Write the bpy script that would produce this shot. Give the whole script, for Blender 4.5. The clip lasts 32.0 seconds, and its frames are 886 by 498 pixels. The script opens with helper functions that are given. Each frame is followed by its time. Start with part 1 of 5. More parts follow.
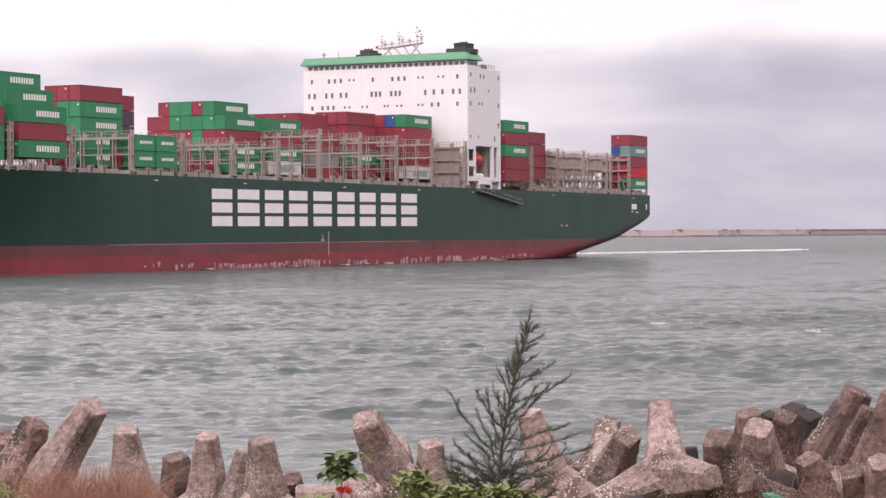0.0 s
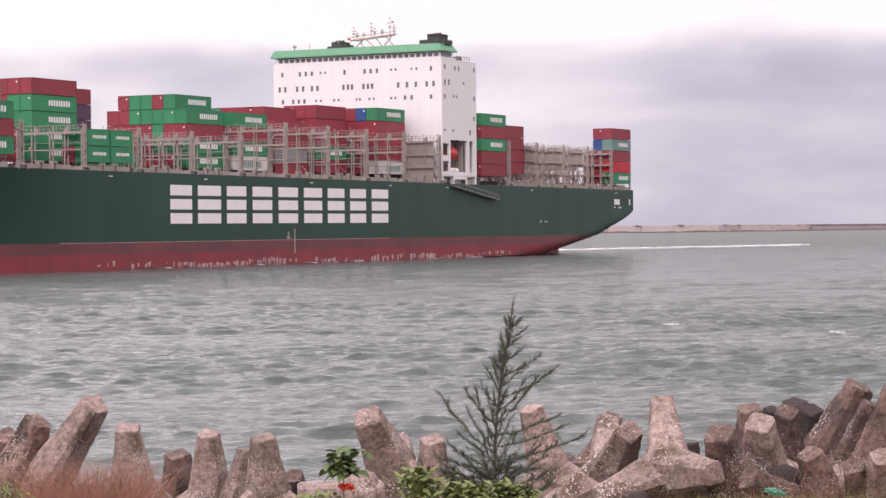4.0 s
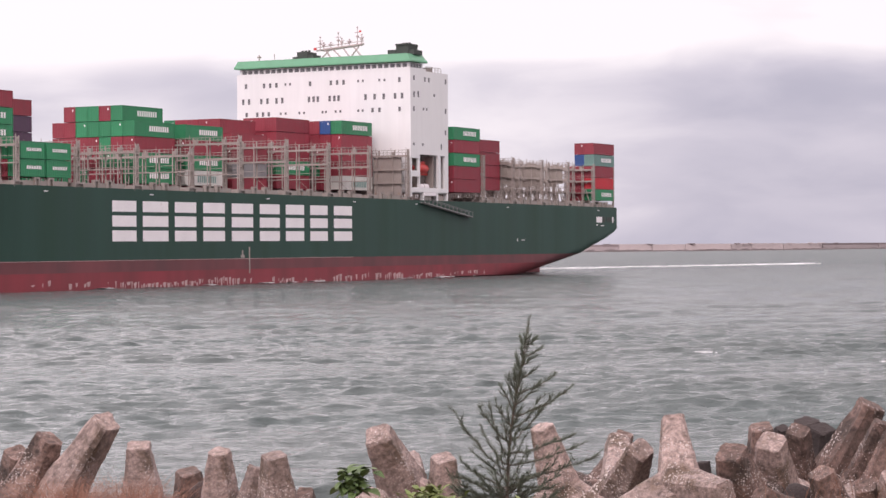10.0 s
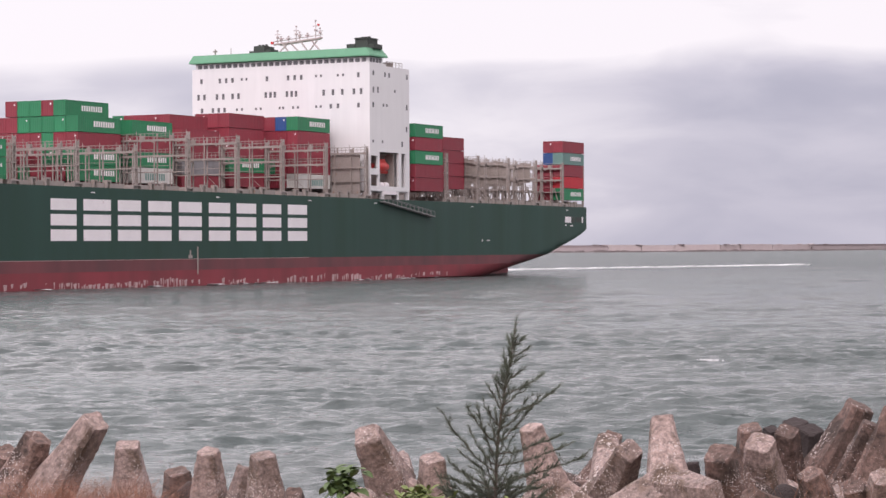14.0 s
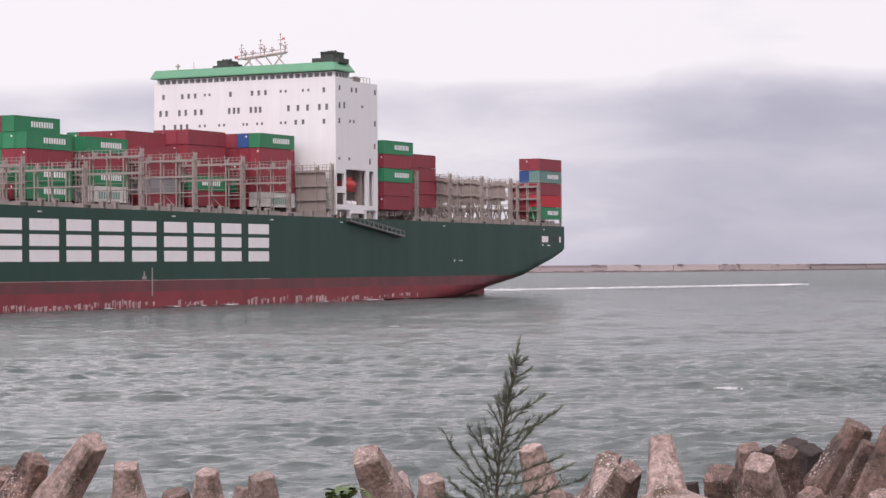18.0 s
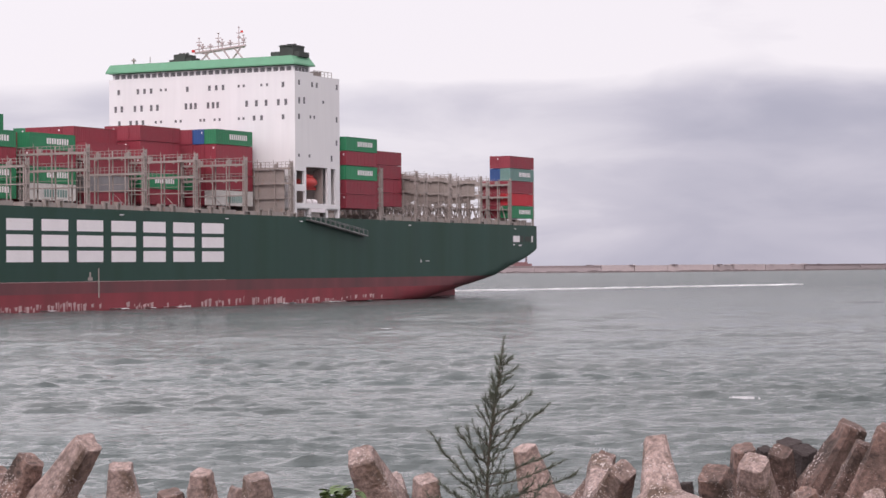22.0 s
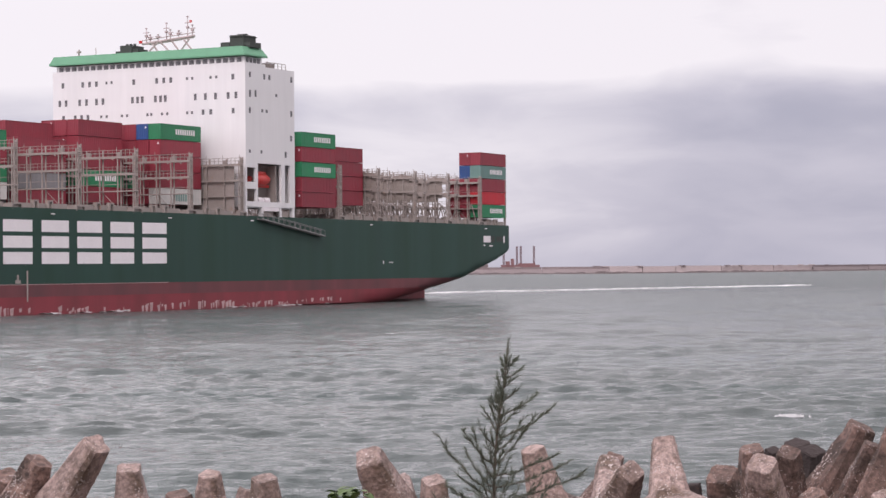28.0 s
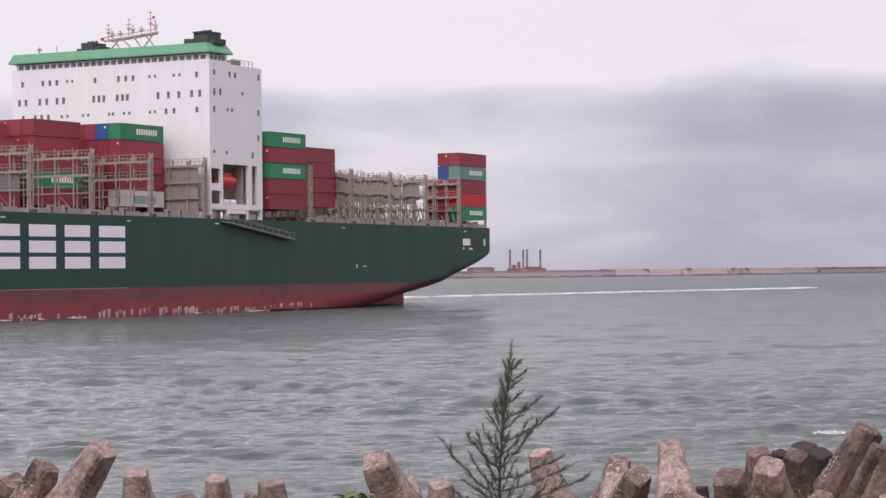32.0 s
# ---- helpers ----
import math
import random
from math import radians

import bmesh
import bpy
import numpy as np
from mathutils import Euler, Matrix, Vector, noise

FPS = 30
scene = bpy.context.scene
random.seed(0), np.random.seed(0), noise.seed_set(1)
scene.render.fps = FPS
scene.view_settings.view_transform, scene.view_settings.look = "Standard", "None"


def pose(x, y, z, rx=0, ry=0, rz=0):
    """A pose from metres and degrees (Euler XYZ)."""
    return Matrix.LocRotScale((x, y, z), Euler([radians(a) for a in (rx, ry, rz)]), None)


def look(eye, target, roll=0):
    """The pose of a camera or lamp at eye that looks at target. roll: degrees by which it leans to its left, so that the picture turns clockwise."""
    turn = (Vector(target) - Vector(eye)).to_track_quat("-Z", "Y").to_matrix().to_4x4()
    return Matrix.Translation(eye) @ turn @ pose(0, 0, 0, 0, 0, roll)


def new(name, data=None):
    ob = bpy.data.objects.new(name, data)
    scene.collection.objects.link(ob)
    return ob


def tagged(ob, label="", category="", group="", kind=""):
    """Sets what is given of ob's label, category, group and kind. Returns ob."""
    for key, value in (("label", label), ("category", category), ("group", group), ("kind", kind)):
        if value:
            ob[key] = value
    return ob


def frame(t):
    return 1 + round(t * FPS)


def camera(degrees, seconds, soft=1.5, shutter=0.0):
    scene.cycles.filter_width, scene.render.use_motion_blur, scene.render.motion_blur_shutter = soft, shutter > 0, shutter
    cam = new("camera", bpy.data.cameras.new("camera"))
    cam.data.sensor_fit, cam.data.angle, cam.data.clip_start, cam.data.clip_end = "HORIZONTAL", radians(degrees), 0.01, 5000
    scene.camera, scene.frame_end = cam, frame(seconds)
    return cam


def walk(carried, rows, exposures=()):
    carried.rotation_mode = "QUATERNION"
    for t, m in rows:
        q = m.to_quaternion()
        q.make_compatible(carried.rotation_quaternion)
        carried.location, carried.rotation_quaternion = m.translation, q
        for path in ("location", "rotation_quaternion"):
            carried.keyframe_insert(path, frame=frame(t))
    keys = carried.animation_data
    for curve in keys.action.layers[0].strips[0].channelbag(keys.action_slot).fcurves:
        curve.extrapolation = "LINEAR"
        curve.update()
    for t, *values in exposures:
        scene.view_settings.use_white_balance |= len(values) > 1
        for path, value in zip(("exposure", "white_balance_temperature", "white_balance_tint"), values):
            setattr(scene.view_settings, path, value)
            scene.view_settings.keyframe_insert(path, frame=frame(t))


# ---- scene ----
EYE_Z = 6.55
cam = camera(22.29, 32.0, soft=1.5)


def aim(t, yaw, pitch, roll):
    """A row of the camera's path: it stands still and turns a little, as a hand-held camera does."""
    y, p = radians(yaw), radians(pitch)
    way = Vector((math.sin(y) * math.cos(p), math.cos(y) * math.cos(p), math.sin(p)))
    return t, look((0, 0, EYE_Z), Vector((0, 0, EYE_Z)) + way * 100, roll)


# seconds, degrees to the right, degrees up, degrees of roll
TURNS = [
    (0, 0.032, -0.458, -0.282),
    (0.5, 0.039, -0.446, -0.272),
    (1, 0.053, -0.459, -0.304),
    (1.5, 0.056, -0.474, -0.368),
    (2, 0.049, -0.465, -0.460),
    (2.5, 0.043, -0.510, -0.464),
    (3, 0.044, -0.542, -0.489),
    (3.5, 0.035, -0.556, -0.499),
    (5.5, -0.098, -0.494, -0.517),
    (6, -0.091, -0.472, -0.520),
    (6.5, -0.080, -0.418, -0.478),
    (7, -0.080, -0.372, -0.464),
    (7.5, -0.110, -0.360, -0.421),
    (8, -0.165, -0.341, -0.405),
    (8.5, -0.220, -0.283, -0.510),
    (9, -0.240, -0.221, -0.573),
    (9.5, -0.258, -0.134, -0.447),
    (10, -0.276, -0.085, -0.415),
    (10.5, -0.273, -0.041, -0.394),
    (11, -0.246, 0.013, -0.409),
    (11.5, -0.134, -0.008, -0.280),
    (12, -0.063, 0.020, -0.335),
    (12.5, -0.001, 0.042, -0.334),
    (13, 0.019, 0.012, -0.311),
    (13.5, 0.002, -0.043, -0.324),
    (14, -0.008, -0.080, -0.282),
    (14.5, -0.035, -0.144, -0.283),
    (16.5, 0.008, 0.357, -0.323),
    (17, 0.024, 0.420, -0.280),
    (17.5, 0.025, 0.436, -0.324),
    (18, 0.029, 0.436, -0.363),
    (18.5, 0.061, 0.459, -0.367),
    (19, 0.087, 0.482, -0.369),
    (19.5, 0.107, 0.449, -0.363),
    (20, 0.109, 0.422, -0.341),
    (20.5, 0.126, 0.419, -0.329),
    (21, 0.144, 0.418, -0.332),
    (21.5, 0.154, 0.421, -0.379),
    (22, 0.172, 0.443, -0.394),
    (22.5, 0.183, 0.462, -0.392),
    (23, 0.179, 0.462, -0.364),
    (23.5, 0.189, 0.456, -0.362),
    (24, 0.187, 0.461, -0.336),
    (24.5, 0.189, 0.458, -0.319),
    (25, 0.193, 0.455, -0.321),
    (25.5, 0.197, 0.454, -0.355),
    (27.5, 0.013, 0.457, -0.414),
    (28, -0.026, 0.476, -0.467),
    (28.5, -0.015, 0.490, -0.459),
    (29, 0.002, 0.476, -0.451),
    (29.5, 0.002, 0.481, -0.479),
    (30, 0.000, 0.493, -0.557),
    (30.5, 0.004, 0.524, -0.604),
    (31, -0.011, 0.517, -0.604),
    (31.5, -0.141, 0.524, -0.658),
    (32, -0.186, 0.570, -0.643),
]
walk(cam, [aim(*r) for r in TURNS], exposures=[(0, 0.06, 6650, 18.0), (8, 0.04, 6650, 18.0), (13, -0.03, 6450, 15.5), (19, -0.12, 6420, 15.2), (28, -0.14, 6400, 15.0), (30, -0.15, 6400, 15.0), (32, -0.25, 6350, 15.0)])

# ---------------------------------------------------------------- world and light
SUN_UP, SUN_TURN = 40.0, 184.0
world = bpy.data.worlds.new("overcast_sky")
scene.world = world
world.use_nodes = True
wn, wl = world.node_tree.nodes, world.node_tree.links
wn.clear()


def wnode(kind, **values):
    n = wn.new(kind)
    for key, value in values.items():
        n.inputs[key].default_value = value
    return n


sky = wn.new("ShaderNodeTexSky")
sky.sky_type, sky.sun_disc = "NISHITA", False
sky.sun_elevation, sky.sun_rotation = radians(SUN_UP), radians(SUN_TURN)
coord = wn.new("ShaderNodeTexCoord")
sep = wn.new("ShaderNodeSeparateXYZ")
wl.new(coord.outputs["Generated"], sep.inputs[0])
squash = wn.new("ShaderNodeMapping")
squash.inputs["Scale"].default_value = (6.0, 1.0, 19.0)
squash.inputs["Location"].default_value = (0.62, 0.2, 0.35)
wl.new(coord.outputs["Generated"], squash.inputs["Vector"])
cloud = wnode("ShaderNodeTexNoise", Scale=1.0, Detail=6.0, Roughness=0.40, Distortion=0.25)
wl.new(squash.outputs[0], cloud.inputs["Vector"])
streak = wnode("ShaderNodeTexNoise", Scale=2.3, Detail=5.0, Roughness=0.5, Distortion=0.4)
wl.new(squash.outputs[0], streak.inputs["Vector"])


def span(source, a, b, lo, hi):
    """source from a..b to lo..hi, smoothly."""
    n = wn.new("ShaderNodeMapRange")
    n.interpolation_type = "SMOOTHSTEP"
    for key, value in (("From Min", a), ("From Max", b), ("To Min", lo), ("To Max", hi)):
        n.inputs[key].default_value = value
    wl.new(source, n.inputs["Value"])
    return n.outputs[0]


def plus(a, b):
    n = wn.new("ShaderNodeMath")
    n.operation = "ADD"
    wl.new(a, n.inputs[0])
    wl.new(b, n.inputs[1])
    return n.outputs[0]


# the cloud deck: bright overhead and towards the left of the sea, a heavier lavender bank half way up, soft streaks all over
thin = plus(span(sep.outputs["Z"], 0.0, 0.040, 0.30, 0.44), span(sep.outputs["Z"], 0.046, 0.072, 0.0, -0.13))
thin = plus(thin, span(sep.outputs["Z"], 0.070, 0.095, 0.0, 0.85))
thin = plus(thin, span(sep.outputs["X"], 0.10, -0.10, 0.0, 0.18))
thin = plus(thin, span(cloud.outputs["Fac"], 0.30, 0.70, -0.21, 0.21))
thin = plus(thin, span(streak.outputs["Fac"], 0.32, 0.68, -0.10, 0.10))
ramp = wn.new("ShaderNodeValToRGB")
ramp.color_ramp.elements[0].position, ramp.color_ramp.elements[0].color = 0.0, (0.435, 0.435, 0.53, 1)
ramp.color_ramp.elements[1].position, ramp.color_ramp.elements[1].color = 0.95, (1.0, 0.960, 0.980, 1)
mid = ramp.color_ramp.elements.new(0.44)
mid.color = (0.63, 0.612, 0.69, 1)
wl.new(thin, ramp.inputs[0])
high = wn.new("ShaderNodeVectorMath")
high.operation = "SCALE"
wl.new(ramp.outputs[0], high.inputs[0])
glow = wn.new("ShaderNodeMath")
glow.operation = "MULTIPLY"
wl.new(span(sep.outputs["Z"], 0.13, 0.7, 1.0, 1.68), glow.inputs[0])
wl.new(span(sep.outputs["X"], 0.5, -0.7, 1.0, 1.04), glow.inputs[1])
west = wn.new("ShaderNodeMath")
west.operation = "MULTIPLY"
wl.new(span(sep.outputs["X"], 0.30, -0.35, -0.28, 0.75), west.inputs[0])
wl.new(span(sep.outputs["Z"], 0.11, 0.22, 0.0, 1.0), west.inputs[1])
wl.new(plus(glow.outputs[0], west.outputs[0]), high.inputs["Scale"])
blend = wn.new("ShaderNodeMix")
blend.data_type = "RGBA"
blend.inputs["Factor"].default_value = 0.97
scaled = wn.new("ShaderNodeVectorMath")
scaled.operation = "SCALE"
scaled.inputs["Scale"].default_value = 0.12
wl.new(sky.outputs[0], scaled.inputs[0])
wl.new(scaled.outputs[0], blend.inputs["A"])
wl.new(high.outputs[0], blend.inputs["B"])
back = wnode("ShaderNodeBackground", Strength=1.0)
wl.new(blend.outputs["Result"], back.inputs["Color"])
wl.new(back.outputs[0], wn.new("ShaderNodeOutputWorld").inputs[0])

sun = new("sun", bpy.data.lights.new("sun", "SUN"))
sun.data.energy, sun.data.angle, sun.data.color = 1.3, radians(24), (1.0, 0.93, 0.89)
sun.matrix_world = look((math.sin(radians(SUN_TURN)) * 90, math.cos(radians(SUN_TURN)) * 90, 90 * math.tan(radians(SUN_UP))), (0, 0, 0))


# ---------------------------------------------------------------- materials
def material(name, colour, rough=0.6, metal=0.0, vary=0.15, scale=3.0, fine=40.0, bump=0.02, spots=None, spot_scale=6.0, spot_at=(0.56, 0.66),
             own=0.0, streaks=0.0, spec=0.5, flecks=0.0, mottle=0.0):
    """Colour that varies at two scales, with fine relief; spots: a second colour in blotches; own: a shift for each object; streaks: upright runs of dirt."""
    m = bpy.data.materials.new(name)
    m.use_nodes = True
    n, l = m.node_tree.nodes, m.node_tree.links
    b = n["Principled BSDF"]
    b.inputs["Metallic"].default_value = metal
    b.inputs["Specular IOR Level"].default_value = spec
    tc = n.new("ShaderNodeTexCoord")
    big, small = n.new("ShaderNodeTexNoise"), n.new("ShaderNodeTexNoise")
    for tex, s, detail in ((big, scale, 5.0), (small, fine, 3.0)):
        tex.inputs["Scale"].default_value, tex.inputs["Detail"].default_value = s, detail
        l.new(tc.outputs["Object"], tex.inputs["Vector"])
    if streaks:
        mp = n.new("ShaderNodeMapping")
        mp.inputs["Scale"].default_value = (1, 1, 0.06)
        l.new(tc.outputs["Object"], mp.inputs["Vector"])
        l.new(mp.outputs[0], small.inputs["Vector"])
    add = n.new("ShaderNodeMath")
    add.operation = "ADD"
    l.new(big.outputs["Fac"], add.inputs[0])
    l.new(small.outputs["Fac"], add.inputs[1])
    last = add
    if own:
        info = n.new("ShaderNodeObjectInfo")
        more = n.new("ShaderNodeMath")
        more.operation = "MULTIPLY_ADD"
        more.inputs[1].default_value = own
        l.new(info.outputs["Random"], more.inputs[0])
        l.new(add.outputs[0], more.inputs[2])
        last = more
    rng = n.new("ShaderNodeMapRange")
    rng.inputs["From Min"].default_value, rng.inputs["From Max"].default_value = 0.6, 1.4 + own
    rng.inputs["To Min"].default_value, rng.inputs["To Max"].default_value = 1 - vary, 1 + vary
    l.new(last.outputs[0], rng.inputs["Value"])
    tint = n.new("ShaderNodeVectorMath")
    tint.operation = "SCALE"
    tint.inputs[0].default_value = colour
    l.new(rng.outputs[0], tint.inputs["Scale"])
    out = tint.outputs[0]
    if spots:
        st = n.new("ShaderNodeTexNoise")
        st.inputs["Scale"].default_value, st.inputs["Detail"].default_value = spot_scale, 6.0
        l.new((mp if streaks else tc).outputs[0 if streaks else "Object"], st.inputs["Vector"])
        cut = n.new("ShaderNodeMapRange")
        cut.inputs["From Min"].default_value, cut.inputs["From Max"].default_value = spot_at
        l.new(st.outputs["Fac"], cut.inputs["Value"])
        mix = n.new("ShaderNodeMix")
        mix.data_type = "RGBA"
        mix.inputs["B"].default_value = (*spots, 1)
        l.new(cut.outputs[0], mix.inputs["Factor"])
        l.new(out, mix.inputs["A"])
        out = mix.outputs["Result"]
    if mottle:
        # blotchy lichen and weathering, pale and dark, down to a finger's width
        blot, gain, scaled_colour = n.new("ShaderNodeTexNoise"), n.new("ShaderNodeMapRange"), n.new("ShaderNodeVectorMath")
        blot.inputs["Scale"].default_value, blot.inputs["Detail"].default_value, blot.inputs["Roughness"].default_value = mottle, 8.0, 0.72
        l.new(tc.outputs["Object"], blot.inputs["Vector"])
        for key, value in (("From Min", 0.36), ("From Max", 0.64), ("To Min", 0.48), ("To Max", 1.5)):
            gain.inputs[key].default_value = value
        l.new(blot.outputs["Fac"], gain.inputs["Value"])
        scaled_colour.operation = "SCALE"
        l.new(out, scaled_colour.inputs[0])
        l.new(gain.outputs[0], scaled_colour.inputs["Scale"])
        out = scaled_colour.outputs[0]
    if flecks:
        # small pale shells and chips, in patches
        cell, patch = n.new("ShaderNodeTexVoronoi"), n.new("ShaderNodeTexNoise")
        cell.inputs["Scale"].default_value, patch.inputs["Scale"].default_value = flecks, 1.7
        rag, bend = n.new("ShaderNodeTexNoise"), n.new("ShaderNodeVectorMath")
        rag.inputs["Scale"].default_value, rag.inputs["Detail"].default_value = flecks * 0.8, 2.0
        l.new(tc.outputs["Object"], rag.inputs["Vector"])
        bend.operation = "MULTIPLY_ADD"
        bend.inputs[1].default_value = (1.6 / flecks,) * 3
        l.new(rag.outputs["Color"], bend.inputs[0])
        l.new(tc.outputs["Object"], bend.inputs[2])
        l.new(bend.outputs[0], cell.inputs["Vector"])
        l.new(tc.outputs["Object"], patch.inputs["Vector"])
        size = n.new("ShaderNodeMapRange")
        for key, value in (("From Min", 0.30), ("From Max", 0.68), ("To Min", 0.0), ("To Max", 0.46)):
            size.inputs[key].default_value = value
        l.new(patch.outputs["Fac"], size.inputs["Value"])
        less = n.new("ShaderNodeMath")
        less.operation = "LESS_THAN"
        l.new(cell.outputs["Distance"], less.inputs[0])
        l.new(size.outputs[0], less.inputs[1])
        fleck = n.new("ShaderNodeMix")
        fleck.data_type = "RGBA"
        fleck.inputs["B"].default_value = (0.49, 0.42, 0.40, 1)
        l.new(less.outputs[0], fleck.inputs["Factor"])
        l.new(out, fleck.inputs["A"])
        out = fleck.outputs["Result"]
    l.new(out, b.inputs["Base Color"])
    rr = n.new("ShaderNodeMapRange")
    rr.inputs["To Min"].default_value, rr.inputs["To Max"].default_value = max(0.03, rough - 0.1), min(1, rough + 0.12)
    l.new(big.outputs["Fac"], rr.inputs["Value"])
    l.new(rr.outputs[0], b.inputs["Roughness"])
    if bump:
        bp = n.new("ShaderNodeBump")
        bp.inputs["Strength"].default_value, bp.inputs["Distance"].default_value = 0.6, bump
        l.new(add.outputs[0], bp.inputs["Height"])
        l.new(bp.outputs[0], b.inputs["Normal"])
    return m


HULL_GREEN = material("hull_green_paint", (0.020, 0.054, 0.042), 0.5, spec=0.36, vary=0.16, scale=0.035, fine=0.22, bump=0.008, spots=(0.014, 0.045, 0.029), spot_scale=0.16, streaks=1, spot_at=(0.45, 0.75))
BOOT_RED = material("antifouling_red", (0.235, 0.034, 0.046), 0.6, vary=0.16, scale=0.10, fine=0.35, bump=0.01, spots=(0.15, 0.030, 0.036), spot_scale=0.12, streaks=1, spot_at=(0.42, 0.75))
BOOT_DULL = material("faded_boot_topping", (0.160, 0.046, 0.053), 0.65, vary=0.2, scale=0.08, fine=0.3, bump=0.01, spots=(0.100, 0.040, 0.045), spot_scale=0.10, streaks=1, spot_at=(0.40, 0.72))
SCUFF = material("scuffed_primer", (0.46, 0.31, 0.31), 0.7, vary=0.35, scale=0.4, fine=2.0, bump=0.01)
MARK_WHITE = material("hull_white_paint", (0.80, 0.74, 0.76), 0.5, vary=0.06, scale=0.4, fine=3.0, bump=0.01, spots=(0.60, 0.50, 0.50), spot_scale=0.6, spot_at=(0.66, 0.8))
HOUSE_WHITE = material("white_superstructure_paint", (0.73, 0.70, 0.71), 0.45, vary=0.05, scale=0.15, fine=1.2, bump=0.02, streaks=1)
ROOF_GREEN = material("bright_green_paint", (0.12, 0.31, 0.185), 0.5, vary=0.1, scale=0.4, fine=4.0, bump=0.01)
GLASS_DARK = material("dark_window_glass", (0.14, 0.13, 0.14), 0.25, vary=0.2, scale=1.0, fine=5.0, bump=0.0)
STEEL = material("buff_grey_steel_paint", (0.305, 0.258, 0.240), 0.6, vary=0.2, scale=0.5, fine=5.0, bump=0.01, spots=(0.30, 0.17, 0.12), spot_scale=1.2, spot_at=(0.62, 0.78), own=0.2)
TAN_SCREEN = material("tan_steel_screen", (0.26, 0.215, 0.195), 0.7, vary=0.3, scale=0.6, fine=5.0, bump=0.01, own=0.3)
STEEL_DARK = material("shaded_grey_steel", (0.20, 0.19, 0.19), 0.6, vary=0.2, scale=0.5, fine=5.0, bump=0.01)
# soot black of the funnels, also painted in for the shaded mooring recesses
FUNNEL_SHADE_BLACK = material("sooty_funnel_and_shade_black", (0.045, 0.05, 0.045), 0.7, vary=0.3, scale=0.8, fine=6.0, bump=0.01)
BOAT_ORANGE = material("orange_lifeboat_shell", (0.55, 0.045, 0.040), 0.35, vary=0.08, scale=1.0, fine=8.0, bump=0.005)
MAST_GREY = material("weathered_mast_paint", (0.42, 0.33, 0.33), 0.6, vary=0.2, scale=1.0, fine=6.0, bump=0.0)
RED_GLOSS = material("red_signal_paint", (0.55, 0.03, 0.03), 0.4, vary=0.08, scale=1.0, fine=8.0, bump=0.0)


def box_paint(name, colour):
    return material(name, colour, 0.5, vary=0.26, scale=0.35, fine=3.2, bump=0.015, spots=tuple(c * 0.55 + 0.02 for c in colour), spot_scale=0.8, spot_at=(0.6, 0.85), own=0.6, streaks=1)


PAINTS = {
    "g": box_paint("green_container_paint", (0.022, 0.195, 0.086)),
    "r": box_paint("dark_red_container_paint", (0.238, 0.028, 0.044)),
    "R": box_paint("bright_red_container_paint", (0.42, 0.018, 0.030)),
    "b": box_paint("blue_container_paint", (0.022, 0.065, 0.21)),
    "t": box_paint("grey_teal_container_paint", (0.14, 0.24, 0.22)),
    "w": box_paint("white_container_paint", (0.60, 0.58, 0.56)),
    "s": box_paint("grey_container_paint", (0.22, 0.21, 0.22)),
    "p": box_paint("dark_purple_container_paint", (0.075, 0.035, 0.07)),
}
PAINT_NAME = {"g": "green", "r": "dark red", "R": "bright red", "b": "blue", "t": "grey-teal", "w": "white", "s": "grey", "p": "dark purple"}

CONCRETE = material("weathered_concrete", (0.268, 0.196, 0.178), 0.9, vary=0.6, scale=1.8, fine=24.0, bump=0.05, spots=(0.115, 0.078, 0.060), spot_scale=3.1, spot_at=(0.48, 0.62), own=0.8, flecks=30.0, mottle=13.0)
CONCRETE_BROWN = material("brown_stained_concrete", (0.155, 0.098, 0.083), 0.9, vary=0.65, scale=2.0, fine=24.0, bump=0.05, spots=(0.055, 0.036, 0.030), spot_scale=3.0, spot_at=(0.45, 0.58), own=0.8, flecks=32.0, mottle=14.0)
# for wet units, and for stones that stand in for shaded hollows
CONCRETE_WET_SHADE = material("wet_and_shade_concrete", (0.045, 0.034, 0.033), 0.9, vary=0.4, scale=1.6, fine=20.0, bump=0.08, own=0.3, spec=0.25)
BREAKWATER_PALE = material("pale_distant_concrete", (0.44, 0.37, 0.37), 0.9, vary=0.15, scale=0.03, fine=0.4, bump=0.0, own=0.4)
SCRAP = material("faded_green_plastic", (0.04, 0.17, 0.115), 0.6, vary=0.2, scale=4.0, fine=30.0, bump=0.0)
BREAKWATER = material("distant_concrete", (0.185, 0.148, 0.150), 0.9, vary=0.2, scale=0.02, fine=0.3, bump=0.0, own=0.5)
NEEDLE = material("dark_green_needles", (0.073, 0.086, 0.060), 0.7, vary=0.35, scale=3.0, fine=30.0, bump=0.0, own=0.3)
BARK = material("grey_brown_bark", (0.09, 0.065, 0.052), 0.85, vary=0.3, scale=6.0, fine=60.0, bump=0.004)
LEAF = material("soft_green_leaf", (0.135, 0.165, 0.048), 0.75, vary=0.35, scale=5.0, fine=30.0, bump=0.0, own=0.4)
LEAF_DARK = material("dark_green_leaf", (0.075, 0.115, 0.034), 0.6, vary=0.3, scale=5.0, fine=30.0, bump=0.0)
FLOWER = material("red_blossom", (0.45, 0.03, 0.02), 0.6, vary=0.2, scale=8.0, fine=40.0, bump=0.0)
DRY = material("rust_brown_dry_stems", (0.25, 0.122, 0.086), 0.8, vary=0.35, scale=3.0, fine=20.0, bump=0.0)
DRY_DARK = material("dark_dry_stems", (0.16, 0.075, 0.05), 0.8, vary=0.35, scale=3.0, fine=20.0, bump=0.0)
